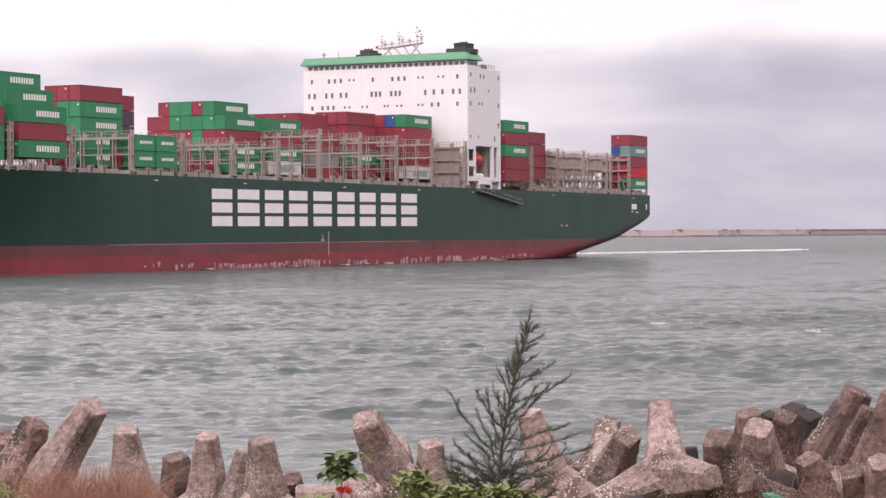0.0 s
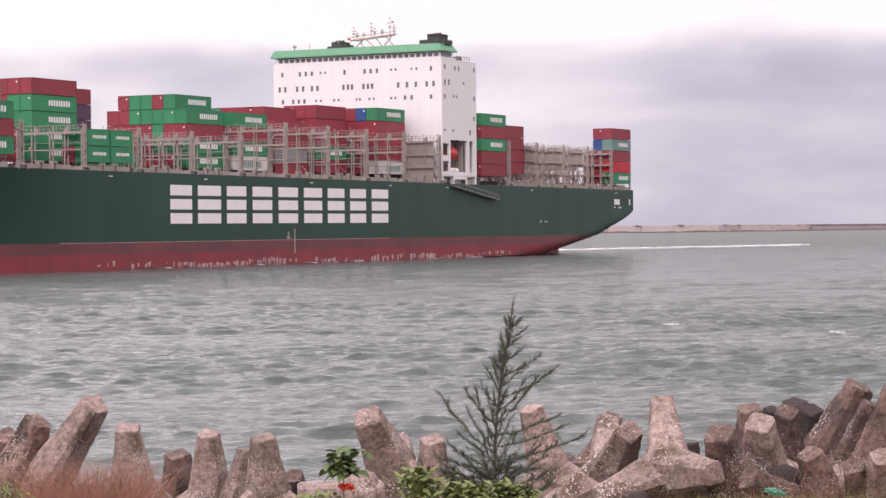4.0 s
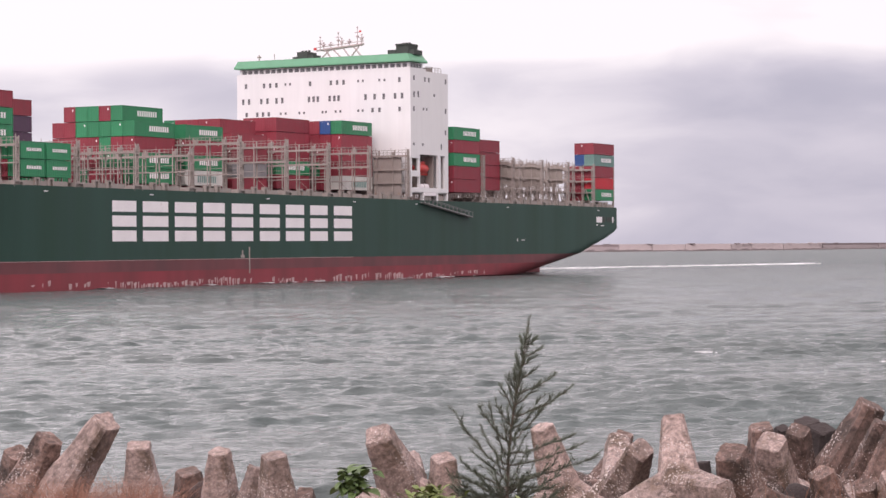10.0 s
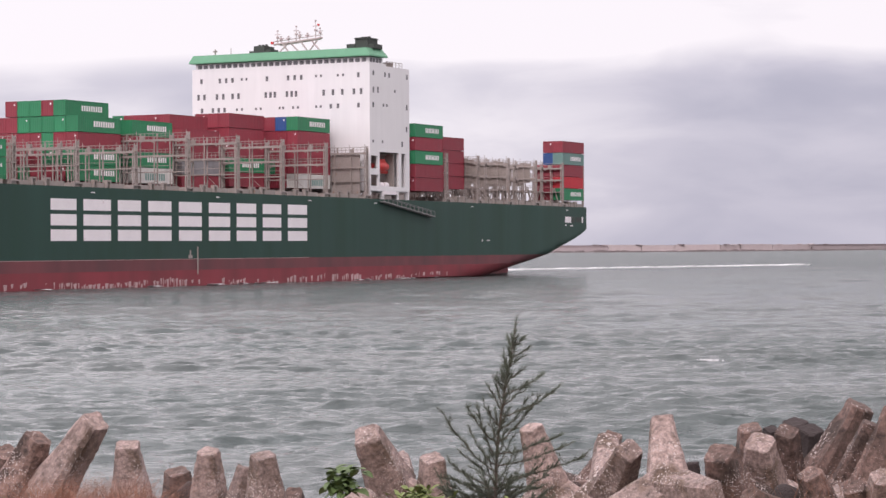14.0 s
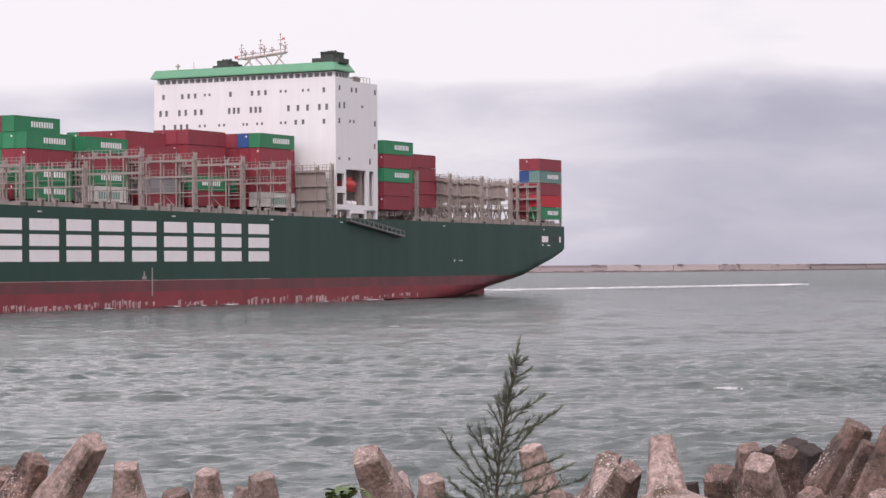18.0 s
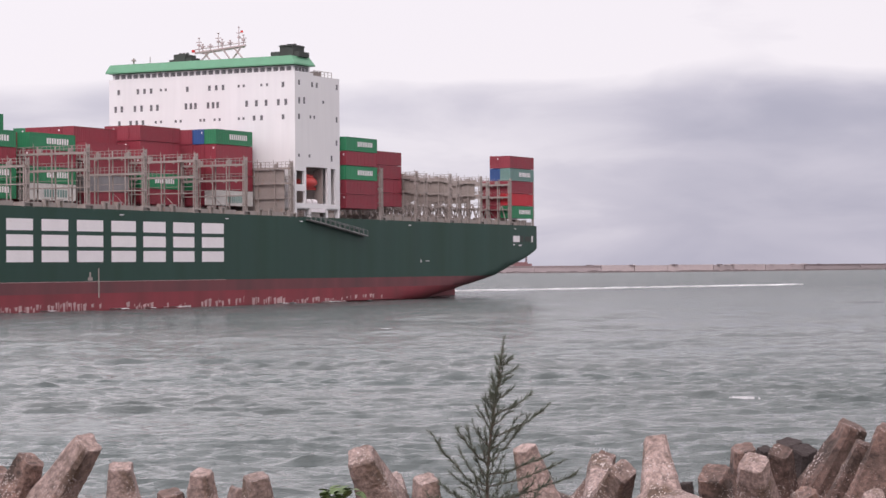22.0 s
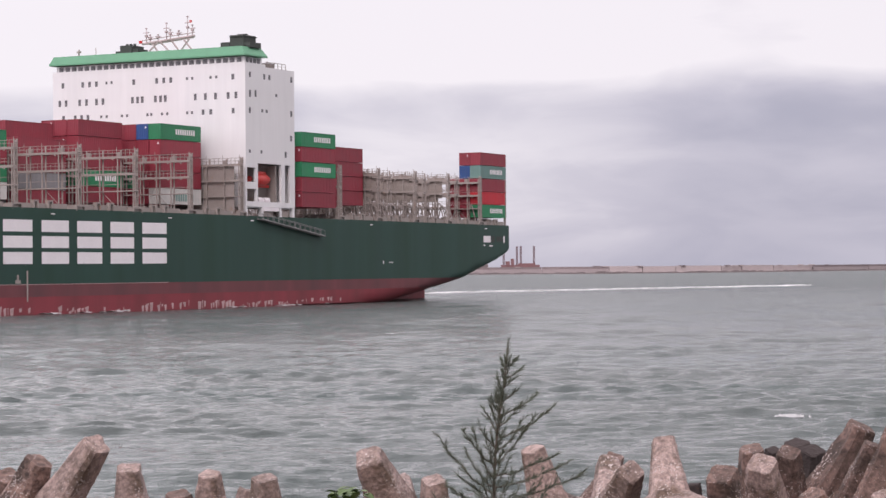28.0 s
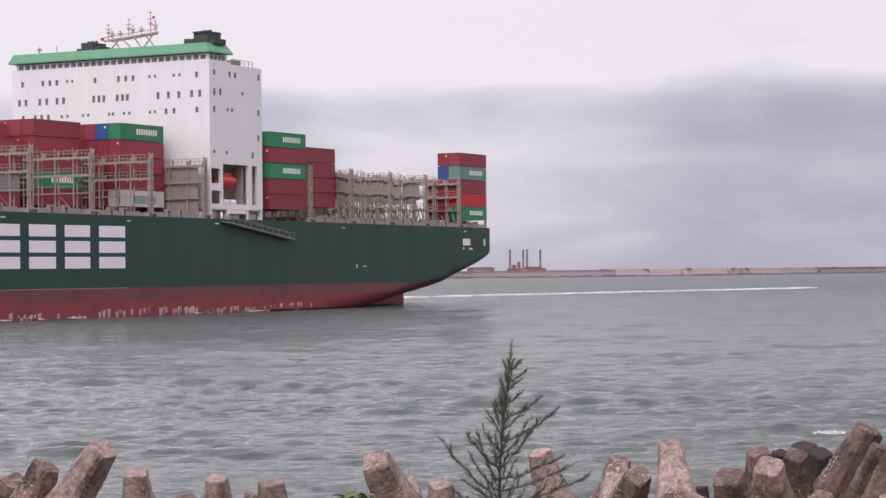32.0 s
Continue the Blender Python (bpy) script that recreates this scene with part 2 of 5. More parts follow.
GRASS = material("grass_blades", (0.17, 0.155, 0.050), 0.7, vary=0.45, scale=1.5, fine=14.0, bump=0.0)
SOIL = material("sandy_soil", (0.20, 0.15, 0.11), 0.9, vary=0.3, scale=0.6, fine=9.0, bump=0.03, spots=(0.09, 0.10, 0.04), spot_scale=0.9)
FOAM_THIN = material("thin_grey_foam", (0.46, 0.45, 0.46), 0.8, vary=0.35, scale=1.5, fine=6.0, bump=0.02)
FOAM_WAKE = material("spread_wake_foam", (0.80, 0.78, 0.795), 0.8, vary=0.3, scale=0.25, fine=1.5, bump=0.02)


def water_material():
    m = bpy.data.materials.new("grey_green_sea_water")
    m.use_nodes = True
    n, l = m.node_tree.nodes, m.node_tree.links
    b = n["Principled BSDF"]
    b.inputs["IOR"].default_value = 1.33
    tc = n.new("ShaderNodeNewGeometry")
    mp = n.new("ShaderNodeMapping")
    mp.inputs["Scale"].default_value = (0.45, 1.0, 1.0)
    l.new(n.new("ShaderNodeTexCoord").outputs["Object"], mp.inputs["Vector"])
    waves = []
    for s, detail in ((0.03, 3.0), (0.16, 4.0), (1.0, 4.0), (4.2, 4.0)):
        t = n.new("ShaderNodeTexNoise")
        t.inputs["Scale"].default_value, t.inputs["Detail"].default_value, t.inputs["Roughness"].default_value = s, detail, 0.6
        l.new(mp.outputs[0], t.inputs["Vector"])
        waves.append(t)
    murk = n.new("ShaderNodeValToRGB")
    murk.color_ramp.elements[0].position, murk.color_ramp.elements[0].color = 0.35, (0.060, 0.077, 0.075, 1)
    murk.color_ramp.elements[1].position, murk.color_ramp.elements[1].color = 0.68, (0.094, 0.103, 0.101, 1)
    l.new(waves[0].outputs["Fac"], murk.inputs[0])
    l.new(murk.outputs[0], b.inputs["Base Color"])
    # further out the surface is rougher, for waves finer than the mesh
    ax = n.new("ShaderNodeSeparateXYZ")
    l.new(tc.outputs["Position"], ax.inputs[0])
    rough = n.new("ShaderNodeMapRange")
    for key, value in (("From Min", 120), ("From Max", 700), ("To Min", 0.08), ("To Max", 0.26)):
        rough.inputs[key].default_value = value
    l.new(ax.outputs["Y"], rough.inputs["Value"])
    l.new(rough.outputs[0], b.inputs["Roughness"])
    # reflection dimmed with distance, standing in for shade between those fine waves
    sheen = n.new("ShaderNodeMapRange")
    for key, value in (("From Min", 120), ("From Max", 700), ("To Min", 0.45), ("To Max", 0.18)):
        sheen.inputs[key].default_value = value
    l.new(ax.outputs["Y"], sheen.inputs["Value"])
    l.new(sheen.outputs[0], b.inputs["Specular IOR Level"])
    last = waves[3].outputs["Fac"]
    for w, gain in ((waves[2], 3.0), (waves[1], 5.5)):
        add = n.new("ShaderNodeMath")
        add.operation = "MULTIPLY_ADD"
        add.inputs[1].default_value = gain
        l.new(w.outputs["Fac"], add.inputs[0])
        l.new(last, add.inputs[2])
        last = add.outputs[0]
    bp = n.new("ShaderNodeBump")
    bp.inputs["Strength"].default_value = 1.0
    chop = n.new("ShaderNodeMapRange")
    for key, value in (("From Min", 130), ("From Max", 600), ("To Min", 0.11), ("To Max", 0.42)):
        chop.inputs[key].default_value = value
    l.new(ax.outputs["Y"], chop.inputs["Value"])
    l.new(chop.outputs[0], bp.inputs["Distance"])
    l.new(last, bp.inputs["Height"])
    l.new(bp.outputs[0], b.inputs["Normal"])
    return m


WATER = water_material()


# ---------------------------------------------------------------- mesh helpers
def mesh_of(name, bm):
    me = bpy.data.meshes.new(name)
    bm.to_mesh(me)
    bm.free()
    return me


def part(name, bm, mat, parent, label="", at=None):
    """Links a bmesh (or a mesh that is there already) as one mesh object under a thing or a part."""
    me = bm if isinstance(bm, bpy.types.Mesh) else mesh_of(name, bm)
    if not me.materials and mat:
        me.materials.append(mat)
    ob = new(name, me)
    ob.parent = parent
    if at is not None:
        ob.matrix_basis = at
    return tagged(ob, label)


def thing(name, bm, mat, label, category, group="", kind=""):
    me = mesh_of(name, bm)
    me.materials.append(mat)
    return tagged(new(name, me), label, category, group, kind)


def empty(name, label, category, group="", kind=""):
    return tagged(new(name), label, category, group, kind)


def box(bm, x0, x1, y0, y1, z0, z1, bevel=0.0):
    r = bmesh.ops.create_cube(bm, size=1.0, matrix=Matrix.LocRotScale(((x0 + x1) / 2, (y0 + y1) / 2, (z0 + z1) / 2), None, (abs(x1 - x0), abs(y1 - y0), abs(z1 - z0))))
    if bevel:
        es = list({e for v in r["verts"] for e in v.link_edges})
        bmesh.ops.bevel(bm, geom=es, offset=bevel, segments=1, affect="EDGES")
    return bm


def tube(bm, p, q, r0, r1=None, n=6, caps=True):
    """A round bar from p to q."""
    p, q = Vector(p), Vector(q)
    w = q - p
    m = Matrix.Translation((p + q) / 2) @ w.to_track_quat("Z", "Y").to_matrix().to_4x4()
    bmesh.ops.create_cone(bm, cap_ends=caps, segments=n, radius1=r0, radius2=r0 if r1 is None else r1, depth=w.length, matrix=m)
    return bm


def bars(*boxes):
    bm = bmesh.new()
    for b in boxes:
        box(bm, *b)
    return bm


def sheet_mesh(name, rows):
    """A mesh of quads from a grid of points (rows x columns x 3)."""
    g = np.asarray(rows, dtype=float)
    a, b = g.shape[:2]
    me = bpy.data.meshes.new(name)
    idx = np.arange(a * b).reshape(a, b)
    faces = np.stack([idx[:-1, :-1], idx[:-1, 1:], idx[1:, 1:], idx[1:, :-1]], -1).reshape(-1, 4)
    me.vertices.add(a * b)
    me.vertices.foreach_set("co", g.reshape(-1))
    me.loops.add(faces.size)
    me.loops.foreach_set("vertex_index", faces.reshape(-1).astype(np.int32))
    me.polygons.add(len(faces))
    me.polygons.foreach_set("loop_start", np.arange(0, faces.size, 4, dtype=np.int32))
    me.polygons.foreach_set("use_smooth", np.ones(len(faces), dtype=bool))
    me.update(calc_edges=True)
    return me


# ---------------------------------------------------------------- sea, ground, breakwater
# breaking crests, in the rolling sheet's own space: across, out, width
WHITECAPS = ((23.9, 110.7, 0.8), (15.0, 123.2, 1.0), (19.2, 123.8, 1.1), (9.2, 116.0, 1.2), (-5.0, 93.6, 0.6), (17.8, 117.0, 0.9), (36.7, 230.9, 0.8), (-5.4, 250.8, 0.8))


def foam_raft(rnd, width):
    """A breaking crest: a ragged, overlapping row of small low flecks of foam."""
    bm = bmesh.new()
    for _ in range(int(26 * width)):
        t = max(-0.6, min(0.6, rnd.gauss(0, 0.27)))
        x, y = t * width * 1.3, 0.3 * math.cos(t * 3) + rnd.gauss(0, 0.2)
        ln, w, h = rnd.uniform(0.06, 0.2), rnd.uniform(0.05, 0.14), rnd.uniform(0.0, 0.10) * (1 - 1.5 * abs(t))
        ring = [bm.verts.new((x + math.cos(a) * ln * rnd.uniform(0.6, 1.2), y + math.sin(a) * w * rnd.uniform(0.6, 1.2), -0.06)) for a in (0, 1.05, 2.1, 3.14, 4.2, 5.2)]
        top = bm.verts.new((x + rnd.gauss(0, 0.03), y, 0.05 + 0.35 * h))
        for k in range(6):
            bm.faces.new((ring[k], ring[(k + 1) % 6], top))
    return bm


def sea():
    """The open water: a still far sheet to the horizon, and a sheet of waves that rolls towards the shore."""
    rng = np.random.RandomState(5)
    ys = [8.0]
    while ys[-1] < 1180:
        ys.append(ys[-1] + max(0.16, 0.0053 * (ys[-1] - 102)))
    ys = np.array(ys)
    u = np.linspace(-1, 1, 680)
    half = 0.215 * np.maximum(ys, 0) + 24
    X = u[None, :] * half[:, None]
    Y = np.repeat(ys[:, None], len(u), 1)
    step = np.maximum(np.gradient(ys)[:, None], (half / 340)[:, None])
    Z, DX, DY = np.zeros_like(X), np.zeros_like(X), np.zeros_like(X)
    # gusts: patches of livelier and of calmer water
    gust = []
    for size in (70, 38, 22):
        g = sum(np.sin(6.283 / size * (X * math.cos(a) * 0.6 + Y * math.sin(a)) + 7 * a) for a in (0.4, 1.2, 1.9, 2.6))
        gust.append(np.clip(0.5 + 0.24 * g, 0.1, 1.1))
    count = 96
    for i in range(count):
        lam = 0.5 * (16 / 0.5) ** ((i + 0.5) / count)
        steep = 0.060 * math.exp(-(math.log(lam / 0.82) / 0.70) ** 2 / 2) + 0.014 * math.exp(-(math.log(lam / 5.0) / 0.7) ** 2 / 2)
        amp = steep * lam / 6.283
        th = -math.pi / 2 + rng.normal(0, 0.32 if lam > 5 else 0.40)
        ph = 6.283 / lam * (X * math.cos(th) + Y * math.sin(th)) + rng.uniform(0, 6.283)
        a = amp * np.clip(lam / (3.0 * step) - 0.6, 0, 1) * (0.35 + 1.3 * gust[i % 3])
        Z += a * np.sin(ph)
        c = 1.1 * a * np.cos(ph)
        DX += c * math.cos(th)
        DY += c * math.sin(th)
    X, Y = X + DX, Y + DY
    near = np.clip((1180 - Y) / 300, 0, 1)
    Z = Z * near
    Z -= (1 - np.clip((1 - np.abs(u)[None, :]) / 0.06, 0, 1)) * 0.5 + (1 - np.clip((1180 - Y) / 60, 0, 1)) * 0.4
    me = sheet_mesh("sea_waves", np.stack([X, Y, Z], -1))
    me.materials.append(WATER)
    waves = tagged(new("sea_waves", me), "choppy grey-green sea surface with small wind waves", "sea", kind="structure")
    for x, y, w in WHITECAPS:
        part("whitecap", foam_raft(random.Random(int(x * 7 + y)), w), FOAM_THIN, waves, "white breaking crest", at=Matrix.Translation((x, y, 0)))
    g = np.array([-2600, -1500, -700, -250, -90, 0, 90, 250, 700, 1500, 2600.0])
    h = np.array([30, 60, 150, 400, 900, 1600, 2600, 4200.0])
    far = sheet_mesh("water", [[(x * (1 + y / 1500), y, -0.12) for x in g] for y in h])
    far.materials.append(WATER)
    tagged(new("water", far), "wide grey sea that reaches the horizon", "sea", kind="structure")
    return waves


def bank_height(x, y):
    return float(np.interp(y, [-40, 0, 18, 26, 32, 38, 44, 50, 56, 70], [5.0, 4.95, 3.9, 2.95, 2.4, 1.5, 0.7, -0.1, -1.2, -3.0]))


def ground():
    rows = []
    for y in np.concatenate([np.linspace(-60, 16, 12), np.linspace(18, 70, 60)]):
        row = []
        for x in np.linspace(-60, 60, 90):
            z = bank_height(x, y) + 0.22 * noise.noise((x * 0.5, y * 0.5, 0)) + 0.07 * noise.noise((x * 2.1, y * 2.1, 3))
            row.append((x, y, z))
        rows.append(row)
    me = sheet_mesh("ground", rows)
    me.materials.append(SOIL)
    tagged(new("ground", me), "sandy grass-grown bank that slopes down to the water", "bank", kind="structure")


def breakwater():
    """A long far sea wall in several lengths, some paler, with a low shed and slim lattice towers behind it."""
    root = empty("breakwater", "long low concrete breakwater along the horizon", "breakwater", kind="structure")
    base = ((-420, 2020), (23, 2090), (150, 2060), (262, 2130), (362, 2260), (470, 2430), (560, 2620), (900, 3100))

    def line(x):
        return float(np.interp(x, [p[0] for p in base], [p[1] for p in base]))

    cuts = (-420, -200, -60, 20, 90, 151, 183, 216, 262, 285, 323, 372, 420, 452, 500, 560, 700, 900)
    for i, (x0, x1) in enumerate(zip(cuts, cuts[1:])):
        pale = 151 <= x0 < 372
        n = 4
        prof = ((9.0, -1.0), (8.0, 0.7), (4.2, 0.9), (3.8, 6.3 + 0.35 * (i % 2)), (0.0, 6.3 + 0.35 * (i % 2)), (-1.5, -1.0)) if pale else ((14.0, -1.0), (6.0, 3.0 + 0.8 * (i % 2)), (3.0, 4.4), (2.6, 6.4), (-0.5, 6.4), (-2.0, -1.0))
        bm = bmesh.new()
        rings = []
        for j in range(n + 1):
            x = x0 + 0.2 + (x1 - x0 - 0.4) * j / n
            rings.append([bm.verts.new((x, line(x) - q, z + 0.12 * noise.noise((x * 0.2, q, z)))) for q, z in prof])
        for r0, r1 in zip(rings, rings[1:]):
            for k in range(len(prof) - 1):
                bm.faces.new((r0[k], r0[k + 1], r1[k + 1], r1[k]))
        bm.faces.new(rings[0])
        bm.faces.new(rings[-1])
        bmesh.ops.recalc_face_normals(bm, faces=bm.faces)
        part("wall_length", bm, BREAKWATER_PALE if pale else BREAKWATER, root, "paler concrete length" if pale else "")
    # dark wet rubble along its foot, and loose blocks on top
    rnd = random.Random(17)
    bm = bmesh.new()
    x = -420.0
    while x < 620:
        w, h = rnd.uniform(2.5, 6.0), rnd.uniform(0.7, 1.7)
        y = line(x) - rnd.uniform(9, 13)
        box(bm, x, x + w, y - 3, y + 3, -1, h)
        x += w * 0.9
    for v in bm.verts:
        v.co += Vector((noise.noise(v.co * 0.31), 0, 0.9 * noise.noise(v.co * 0.23 + Vector((9, 0, 0)))))
    tagged(part("rubble_toe", bm, BREAKWATER, root, "dark wet rubble at the foot of the wall"), kind="stuff")
    for k in range(24):
        x = rnd.uniform(-60, 420)
        w, h = rnd.uniform(1.5, 7), rnd.uniform(0.15, 0.6)
        part("cap_block", box(bmesh.new(), x, x + w, line(x) - 3.2, line(x) - 0.6, 6.2, 6.5 + h, 0.1), BREAKWATER if k % 2 else BREAKWATER_PALE, root)
    shed = thing("harbour_shed", bars((16, 42, 2150, 2170, 0, 9.6), (18, 40, 2152, 2168, 9.6, 10.2), (24, 30, 2149, 2150, 0, 6)), BREAKWATER, "low pale shed beyond the breakwater", "shed")
    rig = empty("jack_up_barge", "red-brown work barge with four tall legs beyond the breakwater", "barge")
    hull = bars((54, 90, 2118, 2146, 0.0, 8.6), (58, 62, 2120, 2126, 8.6, 12.0), (70, 86, 2120, 2126, 8.6, 10.0), (63, 66, 2120, 2124, 8.6, 14.5))
    part("barge_hull", hull, material("rusty_barge_paint", (0.21, 0.105, 0.11), 0.8, vary=0.25, scale=0.2, fine=1.0, bump=0.0), rig)
    dark = material("dark_red_lattice", (0.13, 0.07, 0.08), 0.8, vary=0.2, scale=0.2, fine=1.0, bump=0.0)
    for x, y in ((56.2, 2122), (69.4, 2142), (72.4, 2122), (85.6, 2142)):
        bm = bmesh.new()
        for dx in (-0.55, 0.55):
            for dy in (-0.55, 0.55):
                box(bm, x + dx - 0.36, x + dx + 0.36, y + dy - 0.36, y + dy + 0.36, 0, 26.5)
        for k in range(9):
            box(bm, x - 0.7, x + 0.7, y - 0.7, y + 0.7, 2 + 2.9 * k, 2.5 + 2.9 * k)
        part("leg", bm, dark, rig)


WAVES = sea()
ground()
breakwater()

# ---------------------------------------------------------------- the container ship
# Its own space: x ahead, y to port with the port side at 0, z up from the water.
BEAM = 42.8
SHIP = empty("container_ship", "large dark green container ship with a white bridge house, under way", "ship")
FORE_BRIDGES = (154.9, 139.1, 123.0, 107.9, 92.1, 76.3, 61.0, 45.4, 30.4, 14.8, -0.7)
AFT_BRIDGES = (-34.6, -49.2, -64.1, -78.3, -92.8)
CARGO = []
# the rising keel line of the stern
STERN_X, STERN_Z = (-105.6, -105.2, -104.4, -103, -98, -92, -86, -66, -50, -20, -10), (9.8, 8.95, 8.25, 7.5, 5.75, 4.0, 2.4, 0.5, -1.0, -4.0, -8.0)


def deck_z(x):
    return 15.75 + 0.0035 * x + (0.00012 * (x - 165) ** 2 if x > 165 else 0)


def half_breadth(x, z):
    """Half the ship's width at a station and a height; 0 at and below the keel line there."""
    full = BEAM / 2
    if x < -10:
        water = float(np.interp(x, [-86, -74, -58, -40, -20, -10], [0.4, 8.5, 15.8, 19.8, 21.3, full]))
        zb = float(np.interp(x, STERN_X, STERN_Z))
        zt = float(np.interp(x, [-105.6, -100, -86, -70, -55, -40, -20, -10], [10.2, 8.6, 5.6, 3.6, 2.4, 1.0, -2.0, -6.0]))
        if z < 0 and x > -86:
            return water * max(0.05, 1 + z / 6) if x < -25 else water
        q = min(1, max(0, (z - zb) / (zt - zb)))
        return water + (full - water) * (1 - (1 - q) ** 2) ** 0.5
    if x > 118:
        low = float(np.interp(x, [118, 140, 165, 190, 212, 226], [1, 0.90, 0.68, 0.38, 0.12, 0.02]))
        high = float(np.interp(x, [118, 165, 195, 215, 228, 236], [1, 1, 0.88, 0.6, 0.25, 0.03]))
        q = min(1, max(0, (z - 0) / deck_z(x)))
        return full * max(0.008, low + (high - low) * q ** 1.7)
    return full


def hull():
    xs = [-105.6, -105.2, -104.4, -103, -101.5, -100, -98, -96, -94, -91, -88, -86, -84, -81, -78, -72, -68, -64, -58, -50, -40, -30, -20, -10, 10, 40, 70, 100, 118, 126, 134, 142, 150, 158, 166, 176, 186, 196, 206, 214, 221, 227, 231, 235]
    boot = 4.55

    for name, lo_of, hi_of, mat, n, label in (
            ("lower_hull", lambda x: -3.0, lambda x: 2.7, BOOT_RED, 7, "worn red bottom paint"),
            ("boot_topping", lambda x: 2.7, lambda x: boot, BOOT_DULL, 3, "faded brown-red boot-topping"),
            ("upper_hull", lambda x: boot, deck_z, HULL_GREEN, 14, "dark green painted side plating")):
        bm = bmesh.new()
        rings = []
        for x in xs:
            ring = []
            zb = -3.0
            if x < -86:
                zb = float(np.interp(x, STERN_X, STERN_Z))
            lo, hi = max(lo_of(x), zb), max(hi_of(x), zb + 0.001)
            bias = 1 + 0.5 * min(1, max(0, (-68 - x) / 24))
            zs = [lo + (hi - lo) * (i / n) ** bias for i in range(n + 1)]
            port = [(x, half_breadth(x, z) - BEAM / 2, z) for z in zs]
            star = [(x, -half_breadth(x, z) - BEAM / 2, z) for z in reversed(zs)]
            rings.append([bm.verts.new(p) for p in port + star])
        for r0, r1 in zip(rings, rings[1:]):
            for k in range(len(r0) - 1):
                bm.faces.new((r0[k], r0[k + 1], r1[k + 1], r1[k]))
            bm.faces.new((r0[-1], r0[0], r1[0], r1[-1]))
        bm.faces.new(rings[0])
        bm.faces.new(rings[-1])
        bmesh.ops.remove_doubles(bm, verts=bm.verts, dist=0.004)
        bmesh.ops.recalc_face_normals(bm, faces=bm.faces)
        for f in bm.faces:
            f.smooth = True
        part(name, bm, mat, SHIP, label).data.set_sharp_from_angle(angle=0.9)


def hull_details():
    # deck plate and bulwark
    bm = bmesh.new()
    xs = list(range(-104, 229, 9))
    vs = []
    for x in xs:
        b = half_breadth(x, deck_z(x)) - 0.4
        vs.append((bm.verts.new((x, b - BEAM / 2, deck_z(x) + 0.02)), bm.verts.new((x, -b - BEAM / 2, deck_z(x) + 0.02))))
    for a, b in zip(vs, vs[1:]):
        bm.faces.new((a[0], a[1], b[1], b[0]))
    bmesh.ops.solidify(bm, geom=bm.faces, thickness=0.06)
    part("deck", bm, STEEL_DARK, SHIP, "grey steel main deck")
    # coaming and hatch platforms along the deck
    for i, x1 in enumerate(FORE_BRIDGES[:-1] + AFT_BRIDGES):
        x0 = x1 - 12.9 if x1 != -92.8 else x1 - 11.6
        z = deck_z((x0 + x1) / 2)
        bm = bars((x0, x1 - 0.9, -BEAM + 0.7, -0.7, z, z + 0.75))
        for k in (0.35, 0.62):
            px = x0 + k * (x1 - x0)
            box(bm, px - 0.6, px - 0.35, -0.95, -0.3, z, z + 1.0)
            box(bm, px + 0.35, px + 0.6, -0.95, -0.3, z, z + 1.0)
            box(bm, px - 0.6, px + 0.6, -0.95, -0.3, z + 1.0, z + 1.25)
        if x1 < -20:
            box(bm, x0 + 0.6, x1 - 1.5, -BEAM + 4, -3.4, z + 0.75, z + 1.15)
            for k in range(4):
                box(bm, x0 + 1.5 + 2.6 * k, x0 + 2.6 + 2.6 * k, -3.4, -2.2, z + 0.75, z + 1.1 + 0.3 * (k % 2))
        part("hatch_coaming", bm, STEEL, SHIP, "buff grey hatch coaming")
    # pale scuffs and a draught-mark post low on the side
    rnd = random.Random(8)
    bm = bmesh.new()
    x = -34.0
    while x < 118:
        z1 = 1.15 + 0.3 * math.sin(x * 0.13) + 0.2 * math.sin(x * 0.51)
        worn = 0.5 + 0.5 * math.sin(x * 0.09 + 1.0) + 0.35 * math.sin(x * 0.31)
        for _ in range(rnd.randint(2, 7)):
            w, h = rnd.uniform(0.2, 1.1), rnd.uniform(0.5, 1.6) * (0.7 + 0.5 * worn)
            if rnd.random() < 0.4 + 0.6 * worn:
                hi = z1 + rnd.uniform(-0.35, 0.2)
                lo = max(-0.1, hi - h)
                edge = ((x + rnd.uniform(0, 0.1), hi), (x + w, hi - rnd.uniform(0, 0.3)), (x + w * rnd.uniform(0.6, 0.95), lo), (x + w * rnd.uniform(0.05, 0.4), lo + rnd.uniform(0, 0.2)))
                bm.faces.new([bm.verts.new((px, half_breadth(px, pz) - BEAM / 2 + 0.02, pz)) for px, pz in edge])
            x += w + rnd.uniform(0.02, 0.25)
        x += rnd.choice((0.1, 0.2, 0.5, 1.2))
    tagged(part("scuffing", bm, SCUFF, SHIP, "pale scuffed patches near the waterline"), kind="stuff")
    part("boot_line", bars((22, 130, -0.01, 0.015, 4.51, 4.58)), SCUFF, SHIP, "thin pale line above the red paint")
    part("draught_post", bars((58.7, 58.95, -0.01, 0.1, 2.0, 6.6), (60.4, 61.6, -0.01, 0.03, 4.7, 5.2), (60.8, 61.2, -0.01, 0.03, 5.2, 6.0)), STEEL, SHIP, "pale draught mark strip")
    for x in (116, 88, 52, 21, -4, -46, -95):
        part("fairlead_lip", bars((x, x + 1.0, -0.01, 0.06, deck_z(x) - 0.9, deck_z(x) - 0.74)), MARK_WHITE, SHIP)
    # broken white water along the side
    foam = bmesh.new()
